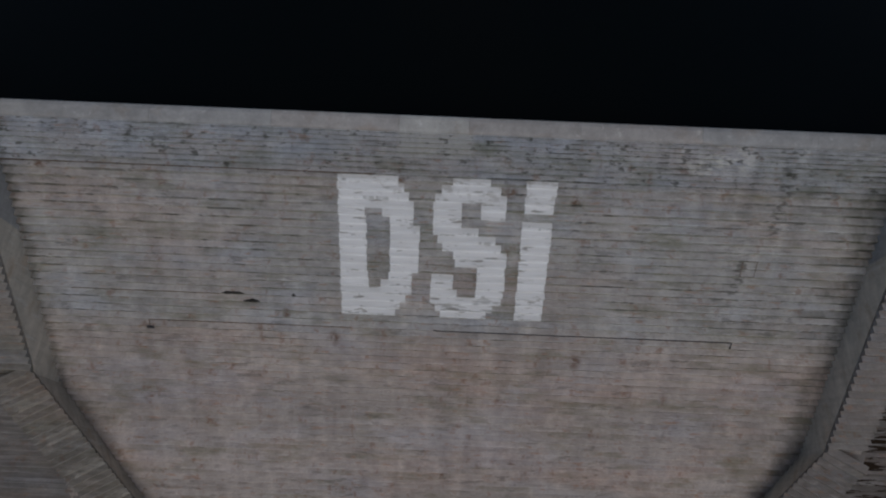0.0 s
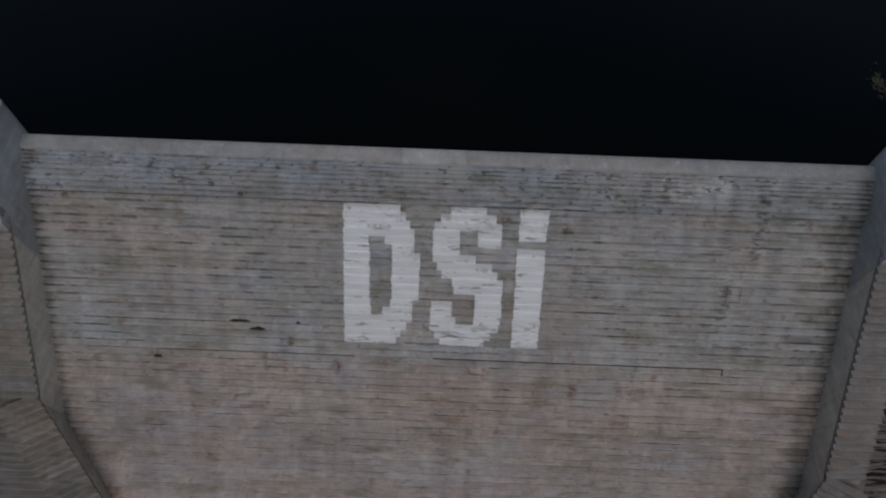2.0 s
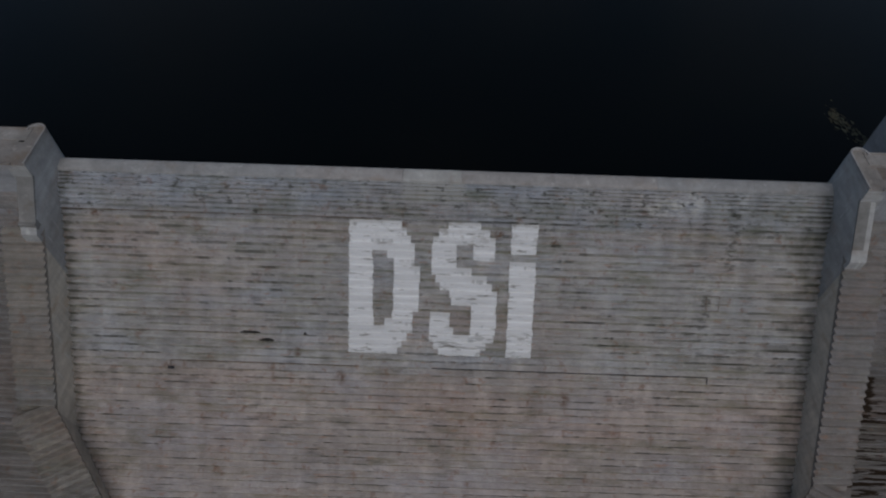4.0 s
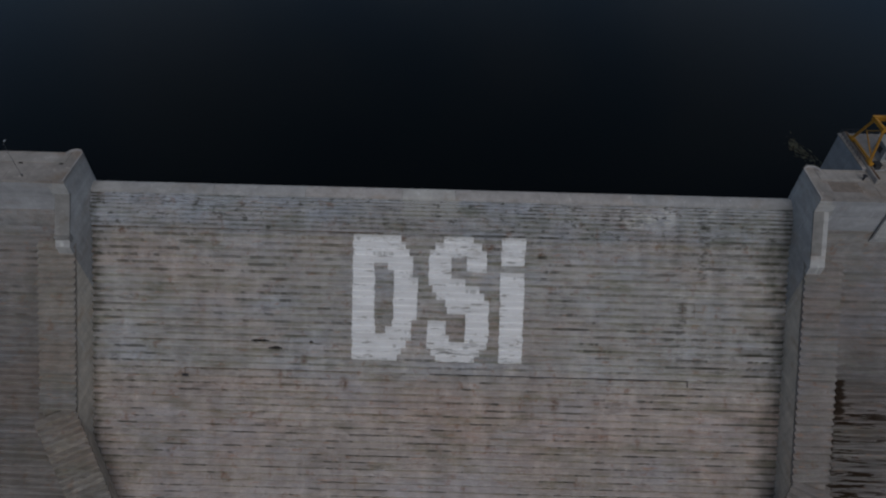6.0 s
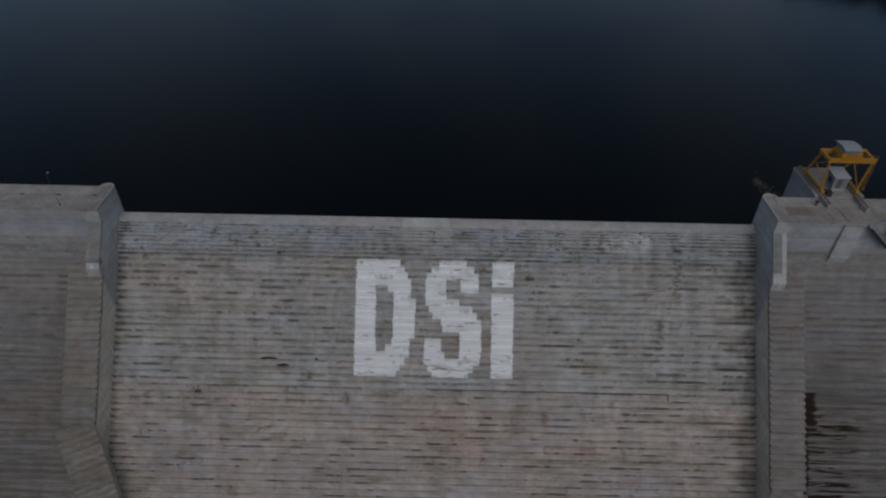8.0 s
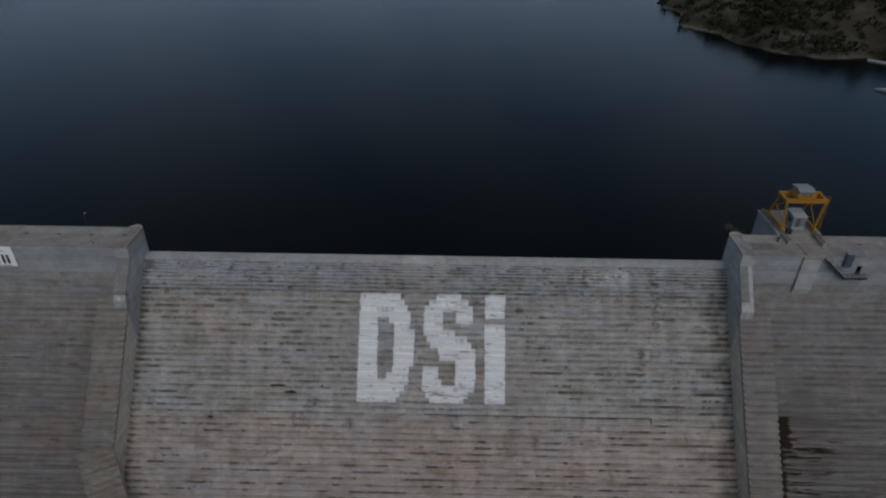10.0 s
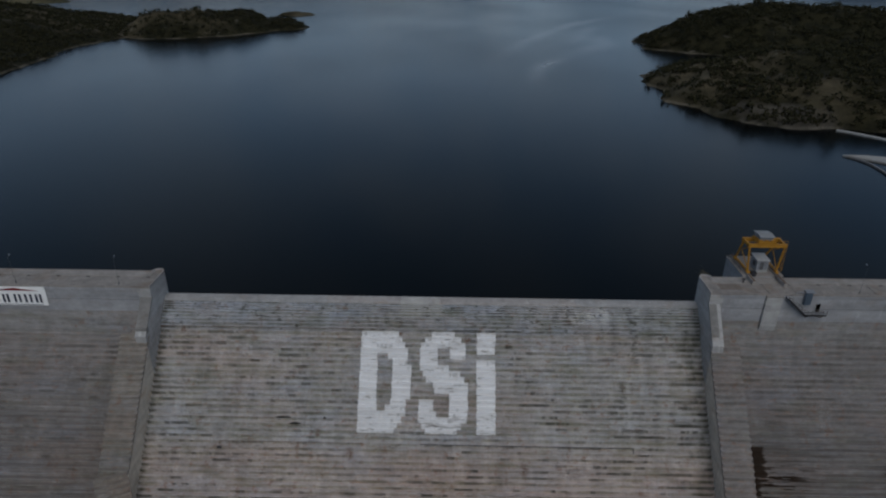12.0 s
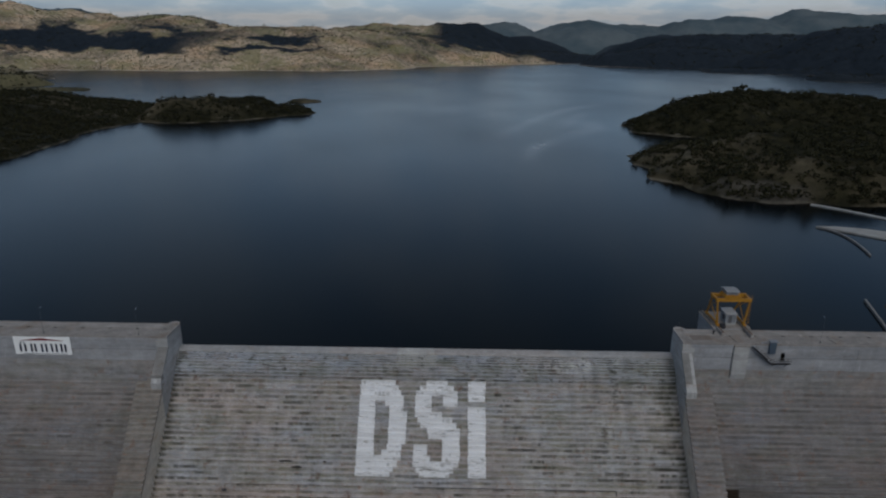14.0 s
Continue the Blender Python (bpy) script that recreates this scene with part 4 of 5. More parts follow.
    lc.matrix_local = pivot
    worn = [step_mesh("buttress_step", STRIP_W, 340 + 20 * s + i, chip=0.42) for i in range(6)]
    for me in worn:
        me.materials.append(STRIP if s < 0 else STRIP_E)
    for k in range(0, 40):
        ob = new("buttress_step", worn[(k * 5 + 1) % 6])
        ob.parent = wall
        ob.matrix_local = pivot @ Matrix.Translation((xx(-0.03, STRIP_W - 0.03)[0], -k * RUN, STRIP_UP - k * RISE - 0.2))


for side in (-1, 1):
    flank(side)
    pier(side)


# ---- intake tower, gantry crane and gatehouse ----
tower = empty("intake_tower", (81, 57, 3), "grey concrete intake tower standing in the lake against the dam", "tower")
tower.matrix_world = pose(0, 0, 0)
part("shaft", boxes((75.7, 85.0, CREST_U + 0.14, 62.8, -55.0, 13.7), bevel=0.05), CAST, tower)
part("platform", boxes((75.5, 85.2, CREST_U + 0.16, 63.0, 13.7, 13.95), bevel=0.03), DECK, tower)
for x, ye in ((76.7, 48.6), (83.5, 47.6)):
    beam_ = part("rail_beam", boxes((x - 0.4, x + 0.4, ye, 62.9, CREST + 0.02, 14.35), bevel=0.05), DECK, tower, "pale concrete crane rail beam")
    part("rail", boxes((x - 0.12, x + 0.12, ye + 0.1, 62.8, 14.352, 14.5)), RUSTY, beam_, "rusty steel rail")
bm = bmesh.new()
for a, b in (((75.7, 62.8), (85.0, 62.8)), ((75.7, 54.5), (75.7, 62.8)), ((85.0, 54.5), (85.0, 62.8))):
    for z in (14.45, 14.95):
        rod(bm, (*a, z), (*b, z), 0.03, seg=6)
    n = 8
    for i in range(n + 1):
        x, y = a[0] + (b[0] - a[0]) * i / n, a[1] + (b[1] - a[1]) * i / n
        rod(bm, (x, y, 13.9), (x, y, 14.95), 0.03, seg=6)
part("guard_rail", bm, DARK, tower, "thin dark steel guard rail")

crane = empty("gantry_crane", (80.8, 55, 14.5), "yellow steel gantry crane on rails over the intake", "crane")
crane.matrix_world = pose(0, 0, 0)
ZB, YF, YB = 21.3, 53.5, 57.0


def girder(x0, x1, y0, y1, z0, z1):
    return boxes((x0, x1, y0, y1, z0, z1), bevel=0.03)


for y in (YF, YB):
    g = part("girder", girder(75.8, 84.8, y - 0.26, y + 0.26, ZB - 0.45, ZB + 0.35), YELLOW, crane)
    part("flange", girder(75.75, 84.85, y - 0.36, y + 0.36, ZB + 0.35, ZB + 0.42), YELLOW, g)
for x in (76.1, 84.5):
    part("end_beam", girder(x - 0.25, x + 0.25, YF + 0.32, YB - 0.32, ZB - 0.35, ZB + 0.3), YELLOW, crane)
for x, top in ((76.7, 76.2), (83.5, 84.4)):
    for y, yt in ((53.0, YF), (60.2, YB)):
        bm = bmesh.new()
        bar(bm, (x, y, 14.95), (top, yt, ZB - 0.47), 0.34, 0.34)
        leg = part("leg", bm, YELLOW, crane)
        part("wheel_box", girder(x - 0.35, x + 0.35, y - 0.7, y + 0.7, 14.5, 15.0), YELLOW, leg)
    bm = bmesh.new()
    bar(bm, (x, 53.7, 15.0), (x, 59.5, 15.0), 0.3, 0.35)
    part("sill_beam", bm, YELLOW, crane)
    bm = bmesh.new()
    bar(bm, (x, 53.4, 15.6), (top * 0.5 + x * 0.5, 57.6, 18.3), 0.16, 0.16)
    bar(bm, (x * 0.5 + top * 0.5, 57.6, 18.3), (top, 54.2, 20.6), 0.16, 0.16)
    part("brace", bm, YELLOW, crane)
trolley = part("trolley", girder(78.0, 82.0, YF - 0.2, YB + 0.2, ZB + 0.45, ZB + 0.85), YELLOW, crane, "orange-yellow hoist trolley")
for x in (78.6, 80.0, 81.4):
    part("winch", girder(x - 0.5, x + 0.5, YF + 0.1, YB - 0.4, ZB + 0.85, ZB + 1.25), YELLOW, trolley)
house = part("hoist_house", girder(78.4, 81.4, YF + 0.4, YB + 0.1, ZB + 0.95, ZB + 2.0), GREY_SHEET, crane, "grey sheet-metal hoist house")
part("roof", prism([(YF - 0.1, ZB + 2.0), (YB + 0.5, ZB + 2.0), (YB + 0.5, ZB + 2.12), ((YF + YB) / 2, ZB + 2.45), (YF - 0.1, ZB + 2.12)], 78.2, 81.6), HOIST_ROOF, house, "grey sheet-metal roof")
bm = bmesh.new()
for i in range(9):
    x = 75.9 + i * 1.1
    rod(bm, (x, YF - 0.38, ZB + 0.42), (x, YF - 0.38, ZB + 1.3), 0.03, seg=5)
rod(bm, (75.9, YF - 0.38, ZB + 1.3), (84.7, YF - 0.38, ZB + 1.3), 0.03, seg=5)
part("hand_rail", bm, YELLOW, crane)
bm = bmesh.new()
for x in (84.15, 84.55):
    rod(bm, (x, 52.7, 15.0), (x + 0.1, 53.1, ZB), 0.03, seg=5)
for i in range(18):
    rod(bm, (84.15, 52.72 + i * 0.022, 15.2 + i * 0.34), (84.6, 52.72 + i * 0.022, 15.2 + i * 0.34), 0.02, seg=5)
part("ladder", bm, YELLOW, crane)

gate = empty("gatehouse", (80.6, 56, 14), "grey metal gatehouse with a pale roof under the crane", "hut")
gate.matrix_world = pose(0, 0, 0)
part("plinth", boxes((79.35, 82.0, 54.15, 57.3, 13.4, 14.6), bevel=0.05), PALE, gate, "pale concrete plinth")
part("walls", boxes((79.2, 81.9, 54.1, 57.4, 14.6, 17.1), bevel=0.04), GREY_SHEET, gate)
part("roof", prism([(53.85, 16.98), (57.7, 17.3), (57.7, 17.42), (53.85, 17.12)], 79.0, 82.1), ROOF_SHEET, gate, "pale corrugated roof sheet")
bm = bmesh.new()
for i in range(14):
    x = 79.1 + i * 0.225
    bar(bm, (x, 53.85, 17.13), (x, 57.7, 17.43), 0.05, 0.05)
part("roof_rib", bm, ROOF_SHEET, gate)
part("door", boxes((79.9, 80.8, 54.06, 54.1, 14.62, 16.6)), POLE, gate, "grey steel door")
part("vent", boxes((79.16, 79.2, 55.0, 56.2, 15.2, 16.3)), DARK, gate)
for x0_, x1_ in ((79.2, 79.32), (81.78, 81.9)):
    part("corner_trim", boxes((x0_, x1_, 54.07, 54.1, 14.6, 16.98)), STEEL, gate, "pale corner trim")

crate = empty("equipment_box", (77.9, 51.4, CREST), "small dark equipment stack beside the crane rail", "equipment")
crate.matrix_world = pose(0, 0, 0)
part("box", boxes((77.6, 78.7, 52.3, 53.6, 13.35, 14.6), bevel=0.05), DARK, crate)
part("lid", boxes((77.55, 78.75, 52.25, 53.65, 14.6, 14.68)), DARK, crate)
bollard = empty("valve_stand", (74.9, 49.8, CREST), "dark metal valve stand on the crest road", "valve")
bollard.matrix_world = pose(0, 0, 0)
bm = bmesh.new()
rod(bm, (74.6, 49.6, 13.3), (74.6, 49.6, 14.3), 0.16)
part("post", bm, DARK, bollard)
bm = bmesh.new()
rod(bm, (74.6, 49.6, 14.3), (74.6, 49.6, 14.42), 0.42, 0.42, 14)
part("wheel", bm, DARK, bollard)

# ---- pillar, stair and door on the dam's wall ----
pillar = empty("wall_pillar", (79.4, 43.2, 5), "broad grey concrete pillar on the dam wall", "pillar")
pillar.matrix_world = pose(0, 0, 0)
part("shaft", boxes((77.6, 81.3, 43.4, CREST_D - 0.07, 5.4, CREST - 0.3), bevel=0.06), CAST_LIT, pillar)
part("head", boxes((77.5, 81.4, 43.3, CREST_D - 0.23, CREST - 0.3, CREST + 0.05), bevel=0.04), DECK, pillar)
part("foot", prism([(43.43, 5.42), (CREST_D - 0.07, 5.42), (CREST_D - 0.07, 4.0), (43.85, 4.0)], 77.65, 81.25), CAST_LIT, pillar)

stair = empty("steel_stair", (86, 43, 9), "dark steel stair and landing hung on the dam wall", "stair")
stair.matrix_world = pose(0, 0, 0)
for y in (42.5, 43.7):
    bm = bmesh.new()
    bar(bm, (82.0, y, 13.15), (86.4, y, 9.15), 0.12, 0.42)
    part("stringer", bm, DARK, stair)
    bm = bmesh.new()
    bar(bm, (86.35, y, 9.0), (91.4, y, 9.0), 0.12, 0.40)
    part("landing_beam", bm, DARK, stair)
for i in range(20):
    f = (i + 0.5) / 20
    x, z = 82.0 + 4.4 * f, 13.25 - 4.0 * f
    part("tread", boxes((x - 0.12, x + 0.12, 42.57, 43.63, z - 0.03, z)), STEEL, stair)
part("landing", boxes((86.4, 91.4, 42.57, 43.63, 9.14, 9.2)), STEEL, stair)
bm = bmesh.new()
for y in (42.46,):
    for h in (0.55, 1.05):
        rod(bm, (82.0, y, 13.3 + h), (86.4, y, 9.2 + h), 0.035, seg=6)
        rod(bm, (86.4, y, 9.2 + h), (91.4, y, 9.2 + h), 0.035, seg=6)
    for i in range(12):
        x = 82.0 + 9.4 * i / 11
        z = 13.3 - 4.1 * min(1.0, (x - 82.0) / 4.4)
        rod(bm, (x, y, z), (x, y, z + 1.05), 0.035, seg=6)
part("hand_rail", bm, DARK, stair)
for x in (87.5, 90.8):
    bm = bmesh.new()
    bar(bm, (x, 42.5, 8.85), (x, CREST_D, 7.6), 0.12, 0.12)
    part("bracket", bm, DARK, stair)

cage = empty("access_hatch", (87, 43.6, 12), "blue-grey metal access cage on the crest's edge", "hatch")
cage.matrix_world = pose(0, 0, 0)
part("panel", boxes((86.0, 87.5, 43.0, 43.76, 11.4, 14.5), bevel=0.04), plain("blue_grey_paint", (0.09, 0.12, 0.16), 0.35, 0.3, 0.2), cage)
part("hood", prism([(42.95, 14.5), (44.3, 14.5), (44.3, 14.75), (42.95, 14.6)], 85.9, 87.9), GREY_SHEET, cage, "pale metal hood")
part("side_rail", boxes((84.2, 86.0, 43.85, 43.95, 14.2, 14.3), (84.2, 84.3, 43.85, 43.95, CREST + 0.02, 14.3), (84.2, 86.0, 43.85, 43.95, 13.75, 13.82)), STEEL, cage)

door = empty("door_1", (89.9, 44, 9), "doorway with a pale frame in the dam wall, its shade a dark block", "door", kind="structure")
door.matrix_world = pose(0, 0, 0)
# solid block whose near-black colour paints the doorway's inner shade
part("shade_block", boxes((89.4, 90.4, CREST_D - 0.06, CREST_D + 0.2, 9.2, 11.3)), JOINT_OR_SHADE, door)
part("frame", boxes((89.28, 89.4, CREST_D - 0.1, CREST_D, 9.2, 11.42), (90.4, 90.52, CREST_D - 0.1, CREST_D, 9.2, 11.42), (89.4, 90.4, CREST_D - 0.1, CREST_D, 11.3, 11.42)), CAST, door)

# ---- banner ----
banner = empty("banner", (-95.5, 43.8, 10), "white banner with a dark red roof mark and navy print", "banner")
banner.matrix_world = pose(0, 0, 0)
bx, bz, by = -102.9, 7.75, CREST_D - 0.30


def cloth():
    bm_ = bmesh.new()
    nx, nz = 30, 10
    g = [[bm_.verts.new((bx + 14.6 * i / nx, by - 0.05 * math.sin(i * 0.9) * math.sin(j * 0.7) - 0.04 * j / nz, bz + 5.05 * j / nz - 0.06 * math.sin(math.pi * i / nx))) for i in range(nx + 1)] for j in range(nz + 1)]
    for j in range(nz):
        for i in range(nx):
            bm_.faces.new((g[j][i], g[j][i + 1], g[j + 1][i + 1], g[j + 1][i]))
    r = bmesh.ops.extrude_face_region(bm_, geom=bm_.faces[:])
    for v in r["geom"]:
        if isinstance(v, bmesh.types.BMVert):
            v.co.y += 0.03
    bmesh.ops.recalc_face_normals(bm_, faces=bm_.faces)
    return bm_


part("cloth", cloth(), WHITE, banner)
bm = bmesh.new()
mark = [(bx + 1.5, bz + 3.9), (bx + 7.3, bz + 4.7), (bx + 13.1, bz + 3.9), (bx + 9.2, bz + 4.02), (bx + 5.4, bz + 4.02)]
fr = [bm.verts.new((x, by - 0.17, z)) for x, z in mark]
bk = [bm.verts.new((x, by - 0.12, z)) for x, z in mark]
bm.faces.new(fr)
bm.faces.new(bk[::-1])
for i in range(len(mark)):
    bm.faces.new((fr[i], bk[i], bk[(i + 1) % len(mark)], fr[(i + 1) % len(mark)]))
bmesh.ops.recalc_face_normals(bm, faces=bm.faces)
part("roof_mark", bm, RED, banner, "dark red roof-shaped mark")
for x0_, x1_ in ((1.2, 3.3), (4.0, 5.9), (6.7, 8.7), (9.2, 11.3), (11.7, 13.6)):
    for x in (bx + x0_ + 0.2, bx + x1_ - 0.7):
        part("print_bar", boxes((x, x + 0.5, by - 0.17, by - 0.12, bz + 0.85, bz + 3.05)), NAVY, banner)
for i in range(2):
    part("print_dot", boxes((bx + 1.7 + i * 0.8, bx + 2.1 + i * 0.8, by - 0.17, by - 0.12, bz + 3.25, bz + 3.55)), NAVY, banner)
part("under_line", boxes((bx + 2.0, bx + 13.4, by - 0.16, by - 0.12, bz + 0.25, bz + 0.36)), NAVY, banner)

# ---- street lamps along the crest ----
def street_lamp(x):
    lamp = empty("street_lamp", (x, CREST_D + 1.6, CREST_AT[-1]), "tall thin steel street lamp with a white head on the crest", "street lamp", "lamps along the crest")
    bm_ = bmesh.new()
    rod(bm_, (0, 0, 0.0), (0, 0, 6.8), 0.04, 0.02, 10)
    part("pole", bm_, POLE, lamp)
    bm_ = bmesh.new()
    rod(bm_, (0, 0, 0.0), (0, 0, 0.35), 0.2, 0.16, 10)
    part("base", bm_, POLE, lamp)
    bm_ = bmesh.new()
    rod(bm_, (0, 0, 6.75), (0, 0.5, 6.98), 0.035, 0.03, 8)
    part("arm", bm_, POLE, lamp)
    bm_ = bmesh.new()
    box(bm_, -0.12, 0.12, 0.35, 0.85, 6.95, 7.06, 0.04)
    head = part("head", bm_, LAMP_WHITE, lamp, "white lamp head")
    part("lens", boxes((-0.09, 0.09, 0.42, 0.78, 6.93, 6.95)), PALE, head)
    return lamp


first = street_lamp(-71.6)
for x in (-96.0, -119.9, -143.3, 99.4, 123.4, 147.4):
    copy_thing(first, pose(x, CREST_D + 1.6, CREST_AT[1 if x > 0 else -1]))

# ---- pipes and openings on the spillway ----
def on_step(k):
    return NOSE_Y - k * RUN, NOSE_Z - k * RISE


def drain_pipe(k, xa, xb, drop_at, drop, r=0.05, out=0.0):
    y, z = on_step(k)
    y -= out
    pipe = empty("drain_pipe", (0, 0, 0), "thin dark pipe along a spillway step", "pipe", "drain pipes")
    bm_ = bmesh.new()
    rod(bm_, (xa, y - 0.09, z - 0.12), (xb, y - 0.09, z - 0.12), r, seg=7)
    part("run", bm_, DARK if r > 0.06 else RUSTY, pipe)
    bm_ = bmesh.new()
    rod(bm_, (drop_at, y - 0.09, z - 0.12), (drop_at, y - 0.09 - drop * RUN / RISE, z - 0.12 - drop), r, seg=7)
    part("drop", bm_, DARK if r > 0.06 else RUSTY, pipe)
    n_ = int((xb - xa) / 6)
    for i in range(n_):
        x_ = xa + (i + 0.5) * (xb - xa) / n_
        part("clamp", boxes((x_ - 0.06, x_ + 0.06, y - 0.19, y - 0.01, z - 0.24, z - 0.02)), DARK, pipe)


drain_pipe(19, -46.2, -13.6, -46.2, 0.9)
# this run and the next are laid for thin dark lines along the steps
drain_pipe(-0.85, -63.3, -9.5, -63.2, 0.25, 0.05, 0.24)
drain_pipe(15, -57.5, -34.2, -57.5, 0.1, 0.04)
drain_pipe(19, -0.5, 47.6, 47.6, 0.9, 0.085)
hood = empty("outlet_hood", (-46.2, on_step(20)[0], on_step(20)[1]), "small dark outlet under the drain pipe", "outlet")
hood.matrix_world = pose(0, 0, 0)
yk, zk = on_step(20)
part("mouth", prism([(yk - 0.35, zk - 0.35), (yk + 0.05, zk - 0.35), (yk + 0.05, zk + 0.02), (yk - 0.1, zk + 0.02)], -46.7, -45.6), DARK, hood)


def spall(k, xa, xb, label):
    """A broken step edge: a ragged solid patch laid over it, the hollow's dark put into its colour."""
    y, z = on_step(k)
    sp = empty("broken_edge", (0, 0, 0), label, "broken edge", "broken step edges")
    rng = random.Random(k * 7 + int(xa))
    bm_ = bmesh.new()
    n_ = max(3, int((xb - xa) / 0.4))
    prev = None
    for i in range(n_ + 1):
        x_ = xa + (xb - xa) * i / n_
        t = math.sin(math.pi * min(0.97, max(0.03, i / n_))) ** 0.6 * rng.uniform(0.35, 1.0)
        ring = [bm_.verts.new(p) for p in ((x_, y - 0.05, z - 0.34 * t), (x_, y - 0.05, z - 0.02), (x_, y + 0.03, z + 0.03), (x_, y + 0.5 * t, z + 0.03), (x_, y + 0.3 * t, z - 0.3))]
        if prev:
            for a in range(5):
                bm_.faces.new((prev[a], ring[a], ring[(a + 1) % 5], prev[(a + 1) % 5]))
        else:
            bm_.faces.new(ring)
        prev = ring
    bm_.faces.new(prev[::-1])
    bmesh.ops.recalc_face_normals(bm_, faces=bm_.faces)
    part("hollow", bm_, JOINT_OR_SHADE, sp)


spall(15, -33.9, -30.4, "dark ragged patch on a broken spillway step edge")
spall(16, -30.6, -28.0, "dark ragged patch on a broken spillway step edge")
spall(15, -22.9, -22.2, "small dark ragged patch on a spillway step")

# ---- bank walls on the far side of the crane ----
def arc_wall(points, z0, z1, width, mat, label, name="bank_wall"):
    """A low wall along a smooth bend through a few plan points."""
    bm_ = bmesh.new()
    path = []
    n_ = 24
    (ax, ay), (bx_, by_), (cx_, cy_) = points
    for i in range(n_ + 1):
        t = i / n_
        path.append(Vector(((1 - t) ** 2 * ax + 2 * t * (1 - t) * bx_ + t * t * cx_, (1 - t) ** 2 * ay + 2 * t * (1 - t) * by_ + t * t * cy_)))
    prev = None
    for i, p in enumerate(path):
        d = (path[min(i + 1, n_)] - path[max(i - 1, 0)]).normalized()
        nrm = Vector((-d.y, d.x)) * (width / 2)
        ring = [bm_.verts.new((p.x + q * nrm.x, p.y + q * nrm.y, z)) for q, z in ((-1.0, z0), (-0.9, z1), (0.9, z1), (1.0, z0))]
        if prev:
            for a in range(4):
                bm_.faces.new((prev[a], ring[a], ring[(a + 1) % 4], prev[(a + 1) % 4]))
        else:
            bm_.faces.new(ring)
        prev = ring
    bm_.faces.new(prev[::-1])
    bmesh.ops.recalc_face_normals(bm_, faces=bm_.faces)
    return tagged(link(name, bm_, mat), label, "wall", kind="structure")


arc_wall([(176.0, 186.0), (184.5, 177), (175.0, 146)], -12.0, 3.7, 0.8, COPING, "curved grey concrete bank wall at the water")
tagged(link("ramp", prism([(175.2, 187.2), (184.0, 187.0), (196.0, 183.5), (222.0, 166.0), (214.0, 152.0), (192.0, 171.5), (183.5, 180.0)], -6.0, 3.7, "z"), PALE), "pale concrete ramp running down to the lake", "ramp", kind="structure")
arc_wall([(195.5, 230.2), (206, 222), (224, 192)], -2.0, 3.6, 3.0, PALE, "pale concrete shore strip", "shore_strip")
arc_wall([(144.3, 98.6), (139.6, 83), (129.0, 52.3)], -30.0, 3.8, 0.7, COPING, "curved grey concrete bank wall at the water")


# ---- scrub on the hills ----
def scrub(name, label, seed, count, x0, x1, y0, y1, size, blades, shore=1.2):
    rng = np.random.RandomState(seed)
    px, py = rng.uniform(x0, x1, count * 3), rng.uniform(y0, y1, count * 3)
    hz = ground_height(px, py)
    thick = fbm(px, py, 70.0, 77)
    keep = (hz > LAKE + shore) & (thick + rng.uniform(-0.25, 0.25, len(px)) > -0.34)
    px, py, hz = px[keep][:count], py[keep][:count], hz[keep][:count]
    n_ = len(px)
    r = size * rng.uniform(0.55, 1.35, n_)
    tall = r * rng.uniform(0.7, 1.25, n_)
    P = np.stack([px, py, hz], -1)[:, None, :]
    dirs = rng.normal(size=(n_, blades, 3))
    dirs /= np.linalg.norm(dirs, axis=2, keepdims=True)
    dirs[:, :, 2] = np.abs(dirs[:, :, 2])
    rad = rng.uniform(0.55, 1.0, (n_, blades, 1))
    C = P + dirs * rad * np.stack([r, r, tall * 1.25], -1)[:, None, :]
    a = rng.normal(size=(n_, blades, 3))
    a -= dirs * np.sum(a * dirs, 2, keepdims=True) * 0.6
    a /= np.linalg.norm(a, axis=2, keepdims=True)
    b = np.cross(dirs, a)
    s = (r[:, None, None] * rng.uniform(0.22, 0.46, (n_, blades, 1)))
    tri = np.stack([C + a * s, C - a * s * 0.6 + b * s * 0.9, C - a * s * 0.5 - b * s * 0.9, C + dirs * s * 0.8], 2)
    verts = tri.reshape(-1, 3)
    base = np.arange(n_ * blades)[:, None] * 4
    faces = np.concatenate([base + np.array(f) for f in ((0, 1, 3), (1, 2, 3), (2, 0, 3))], 0)
    me = bpy.data.meshes.new(name)
    me.from_pydata(verts.tolist(), [], faces.tolist())
    me.materials.append(SCRUB)
    return tagged(new(name, me), label, "scrub", kind="stuff")


scrub("scrub", "dark evergreen scrub on the peninsula", 1, 8000, -700, -150, 300, 760, 2.3, 12)
scrub("scrub", "dark evergreen scrub on the headland", 2, 14000, 118, 760, 190, 720, 2.3, 12)
scrub("scrub", "dark scrub on the lake's bank", 3, 900, 212, 420, 56, 200, 1.8, 12)
scrub("scrub", "dark scrub on the far spit", 4, 1300, -1500, -550, 780, 1400, 3.4, 8)
scrub("scrub", "scattered trees on dry far hills", 5, 8000, -2200, 700, 1580, 3100, 3.4, 6)
scrub("scrub", "dark woods on the far hills", 6, 5500, 650, 2700, 1100, 3200, 4.0, 6)


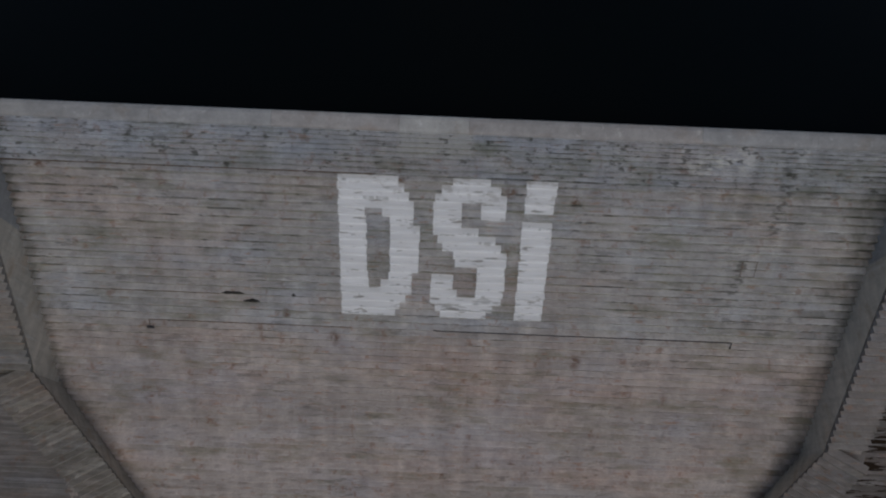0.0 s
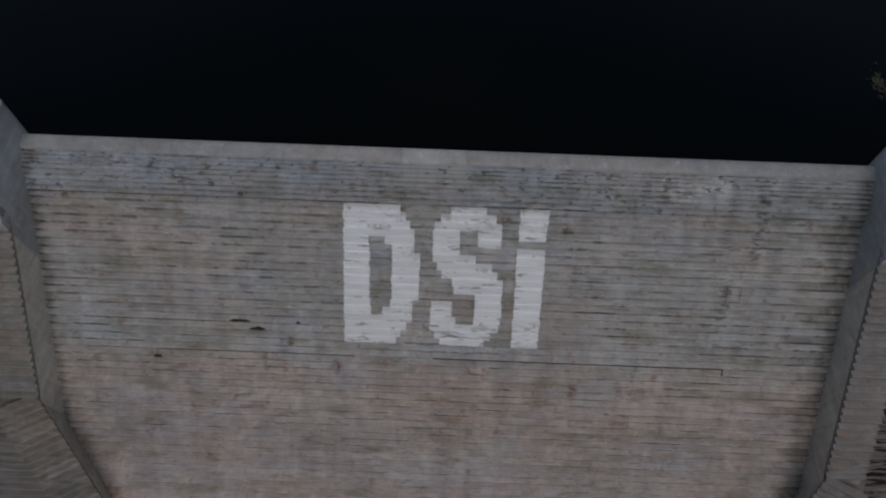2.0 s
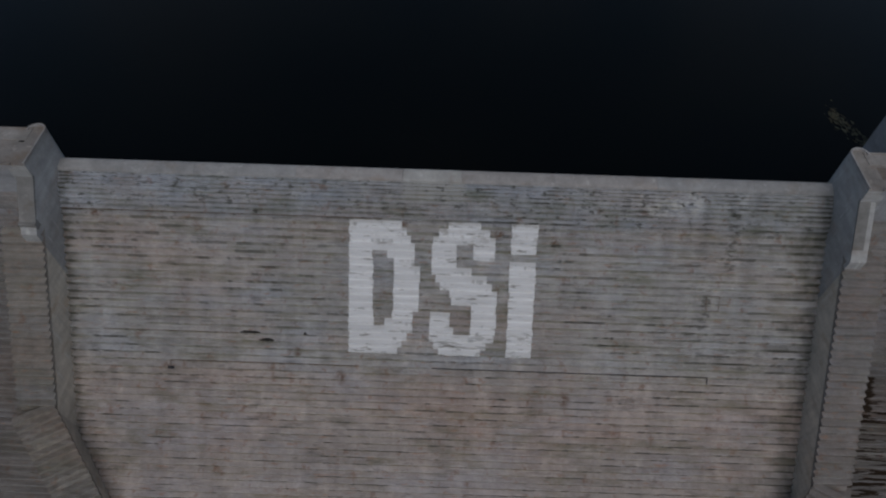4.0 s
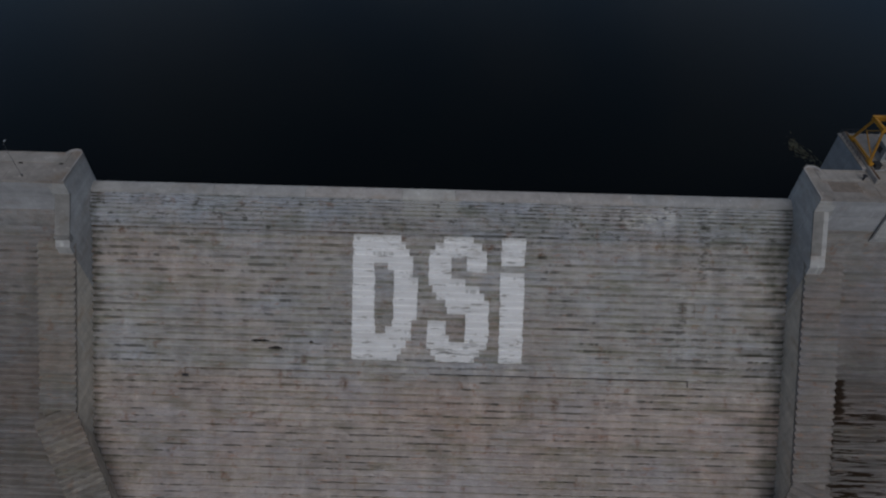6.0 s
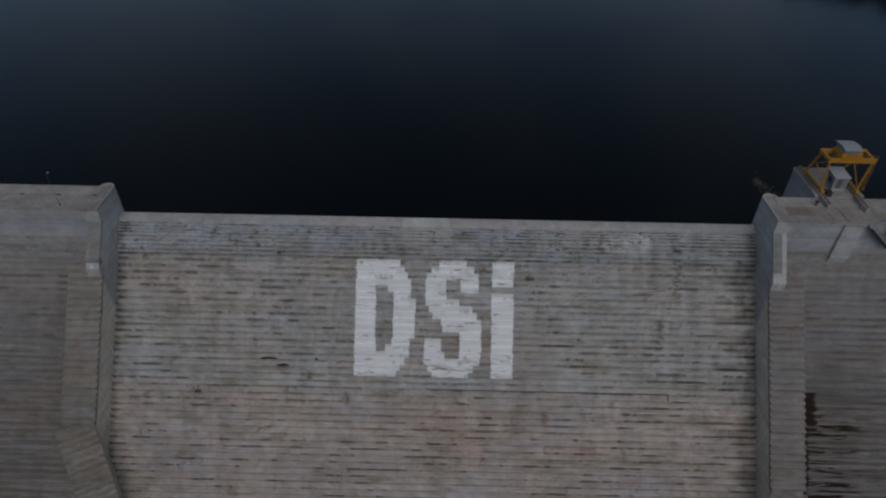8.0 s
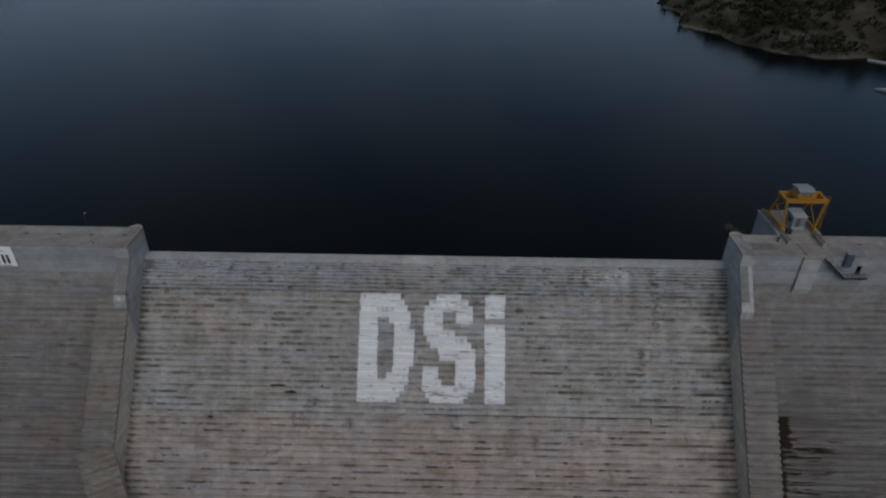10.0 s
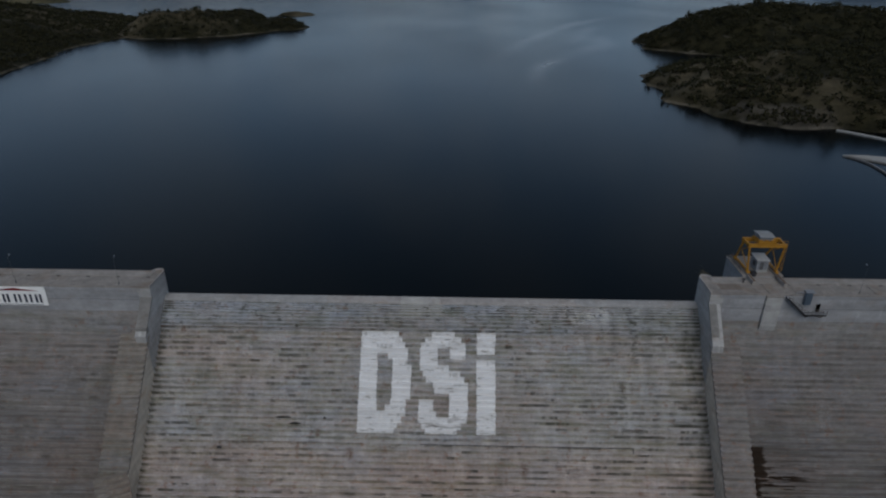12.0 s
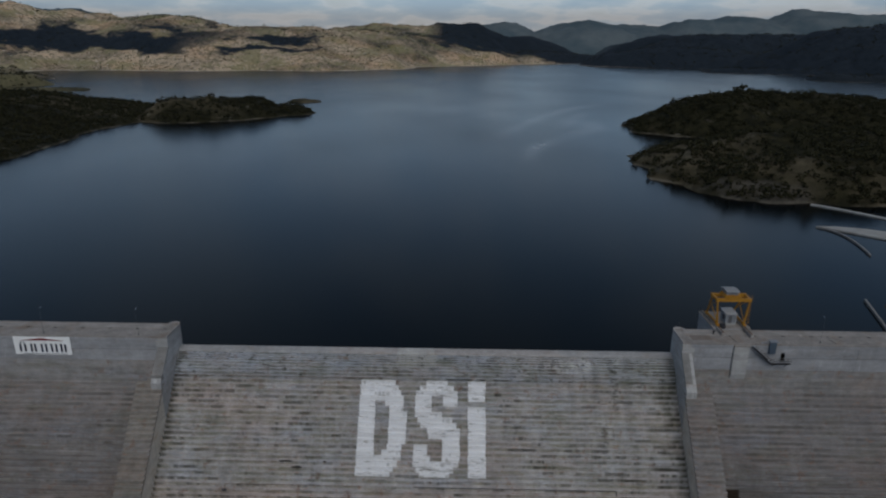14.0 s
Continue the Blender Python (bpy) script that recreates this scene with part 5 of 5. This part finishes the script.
# ---- driftwood and foam drifting beside the intake tower ----
drift = empty("floating_debris", (77.0, 71.0, LAKE), "greenish foam and drift sticks floating by the intake tower", "debris")
rng = random.Random(12)


def drift_place():
    """A spot on the drift's bent streak, which runs in towards the tower."""
    along, off = rng.uniform(-1, 1), rng.gauss(0, 0.75)
    return 2.2 * along + off + 0.9 * along * along - 0.3, -5.2 * along + off * 0.6 + rng.gauss(0, 0.6)


for i in range(60):
    x, y = drift_place()
    t, ln = rng.gauss(1.9, 0.5), rng.uniform(0.3, 1.3)
    bm = bmesh.new()
    rod(bm, (x - ln / 2 * math.cos(t), y - ln / 2 * math.sin(t), 0.03), (x + ln / 2 * math.cos(t), y + ln / 2 * math.sin(t), 0.05), 0.05, 0.03, 5)
    part("stick", bm, DRIFT, drift)
for i in range(110):
    bm = bmesh.new()
    cx_, cy_ = drift_place()
    wide, turn_ = rng.uniform(0.12, 0.4), rng.gauss(1.9, 0.3)
    ring = []
    for k in range(9):
        u, v = rng.uniform(0.5, 1.9) * wide * math.cos(k * 0.7), rng.uniform(0.3, 0.8) * wide * math.sin(k * 0.7)
        ring.append(bm.verts.new((cx_ + u * math.cos(turn_) - v * math.sin(turn_), cy_ + u * math.sin(turn_) + v * math.cos(turn_), 0.025)))
    top = bm.verts.new((cx_, cy_, 0.07))
    for k in range(9):
        bm.faces.new((ring[k], ring[(k + 1) % 9], top))
    part("foam", bm, FOAM, drift, "pale foam patch")


# ---- rusty square outline stained on the steps, built as thin bars ----
frame_ = empty("inspection_frame", (0, 0, 0), "thin rusty square outline on the spillway steps, built as bars", "frame")
for k in (8, 10):
    y, z = on_step(k)
    part("rail", boxes((46.0, 48.2, y - 0.05, y - 0.01, z - 0.16, z - 0.1)), RUSTY, frame_)
for x in (46.0, 48.2):
    bm = bmesh.new()
    y0, z0 = on_step(8)
    y1, z1 = on_step(10)
    bar(bm, (x, y0 - 0.05, z0 - 0.1), (x, y1 - 0.05, z1 - 0.1), 0.05, 0.05)
    part("stile", bm, RUSTY, frame_)
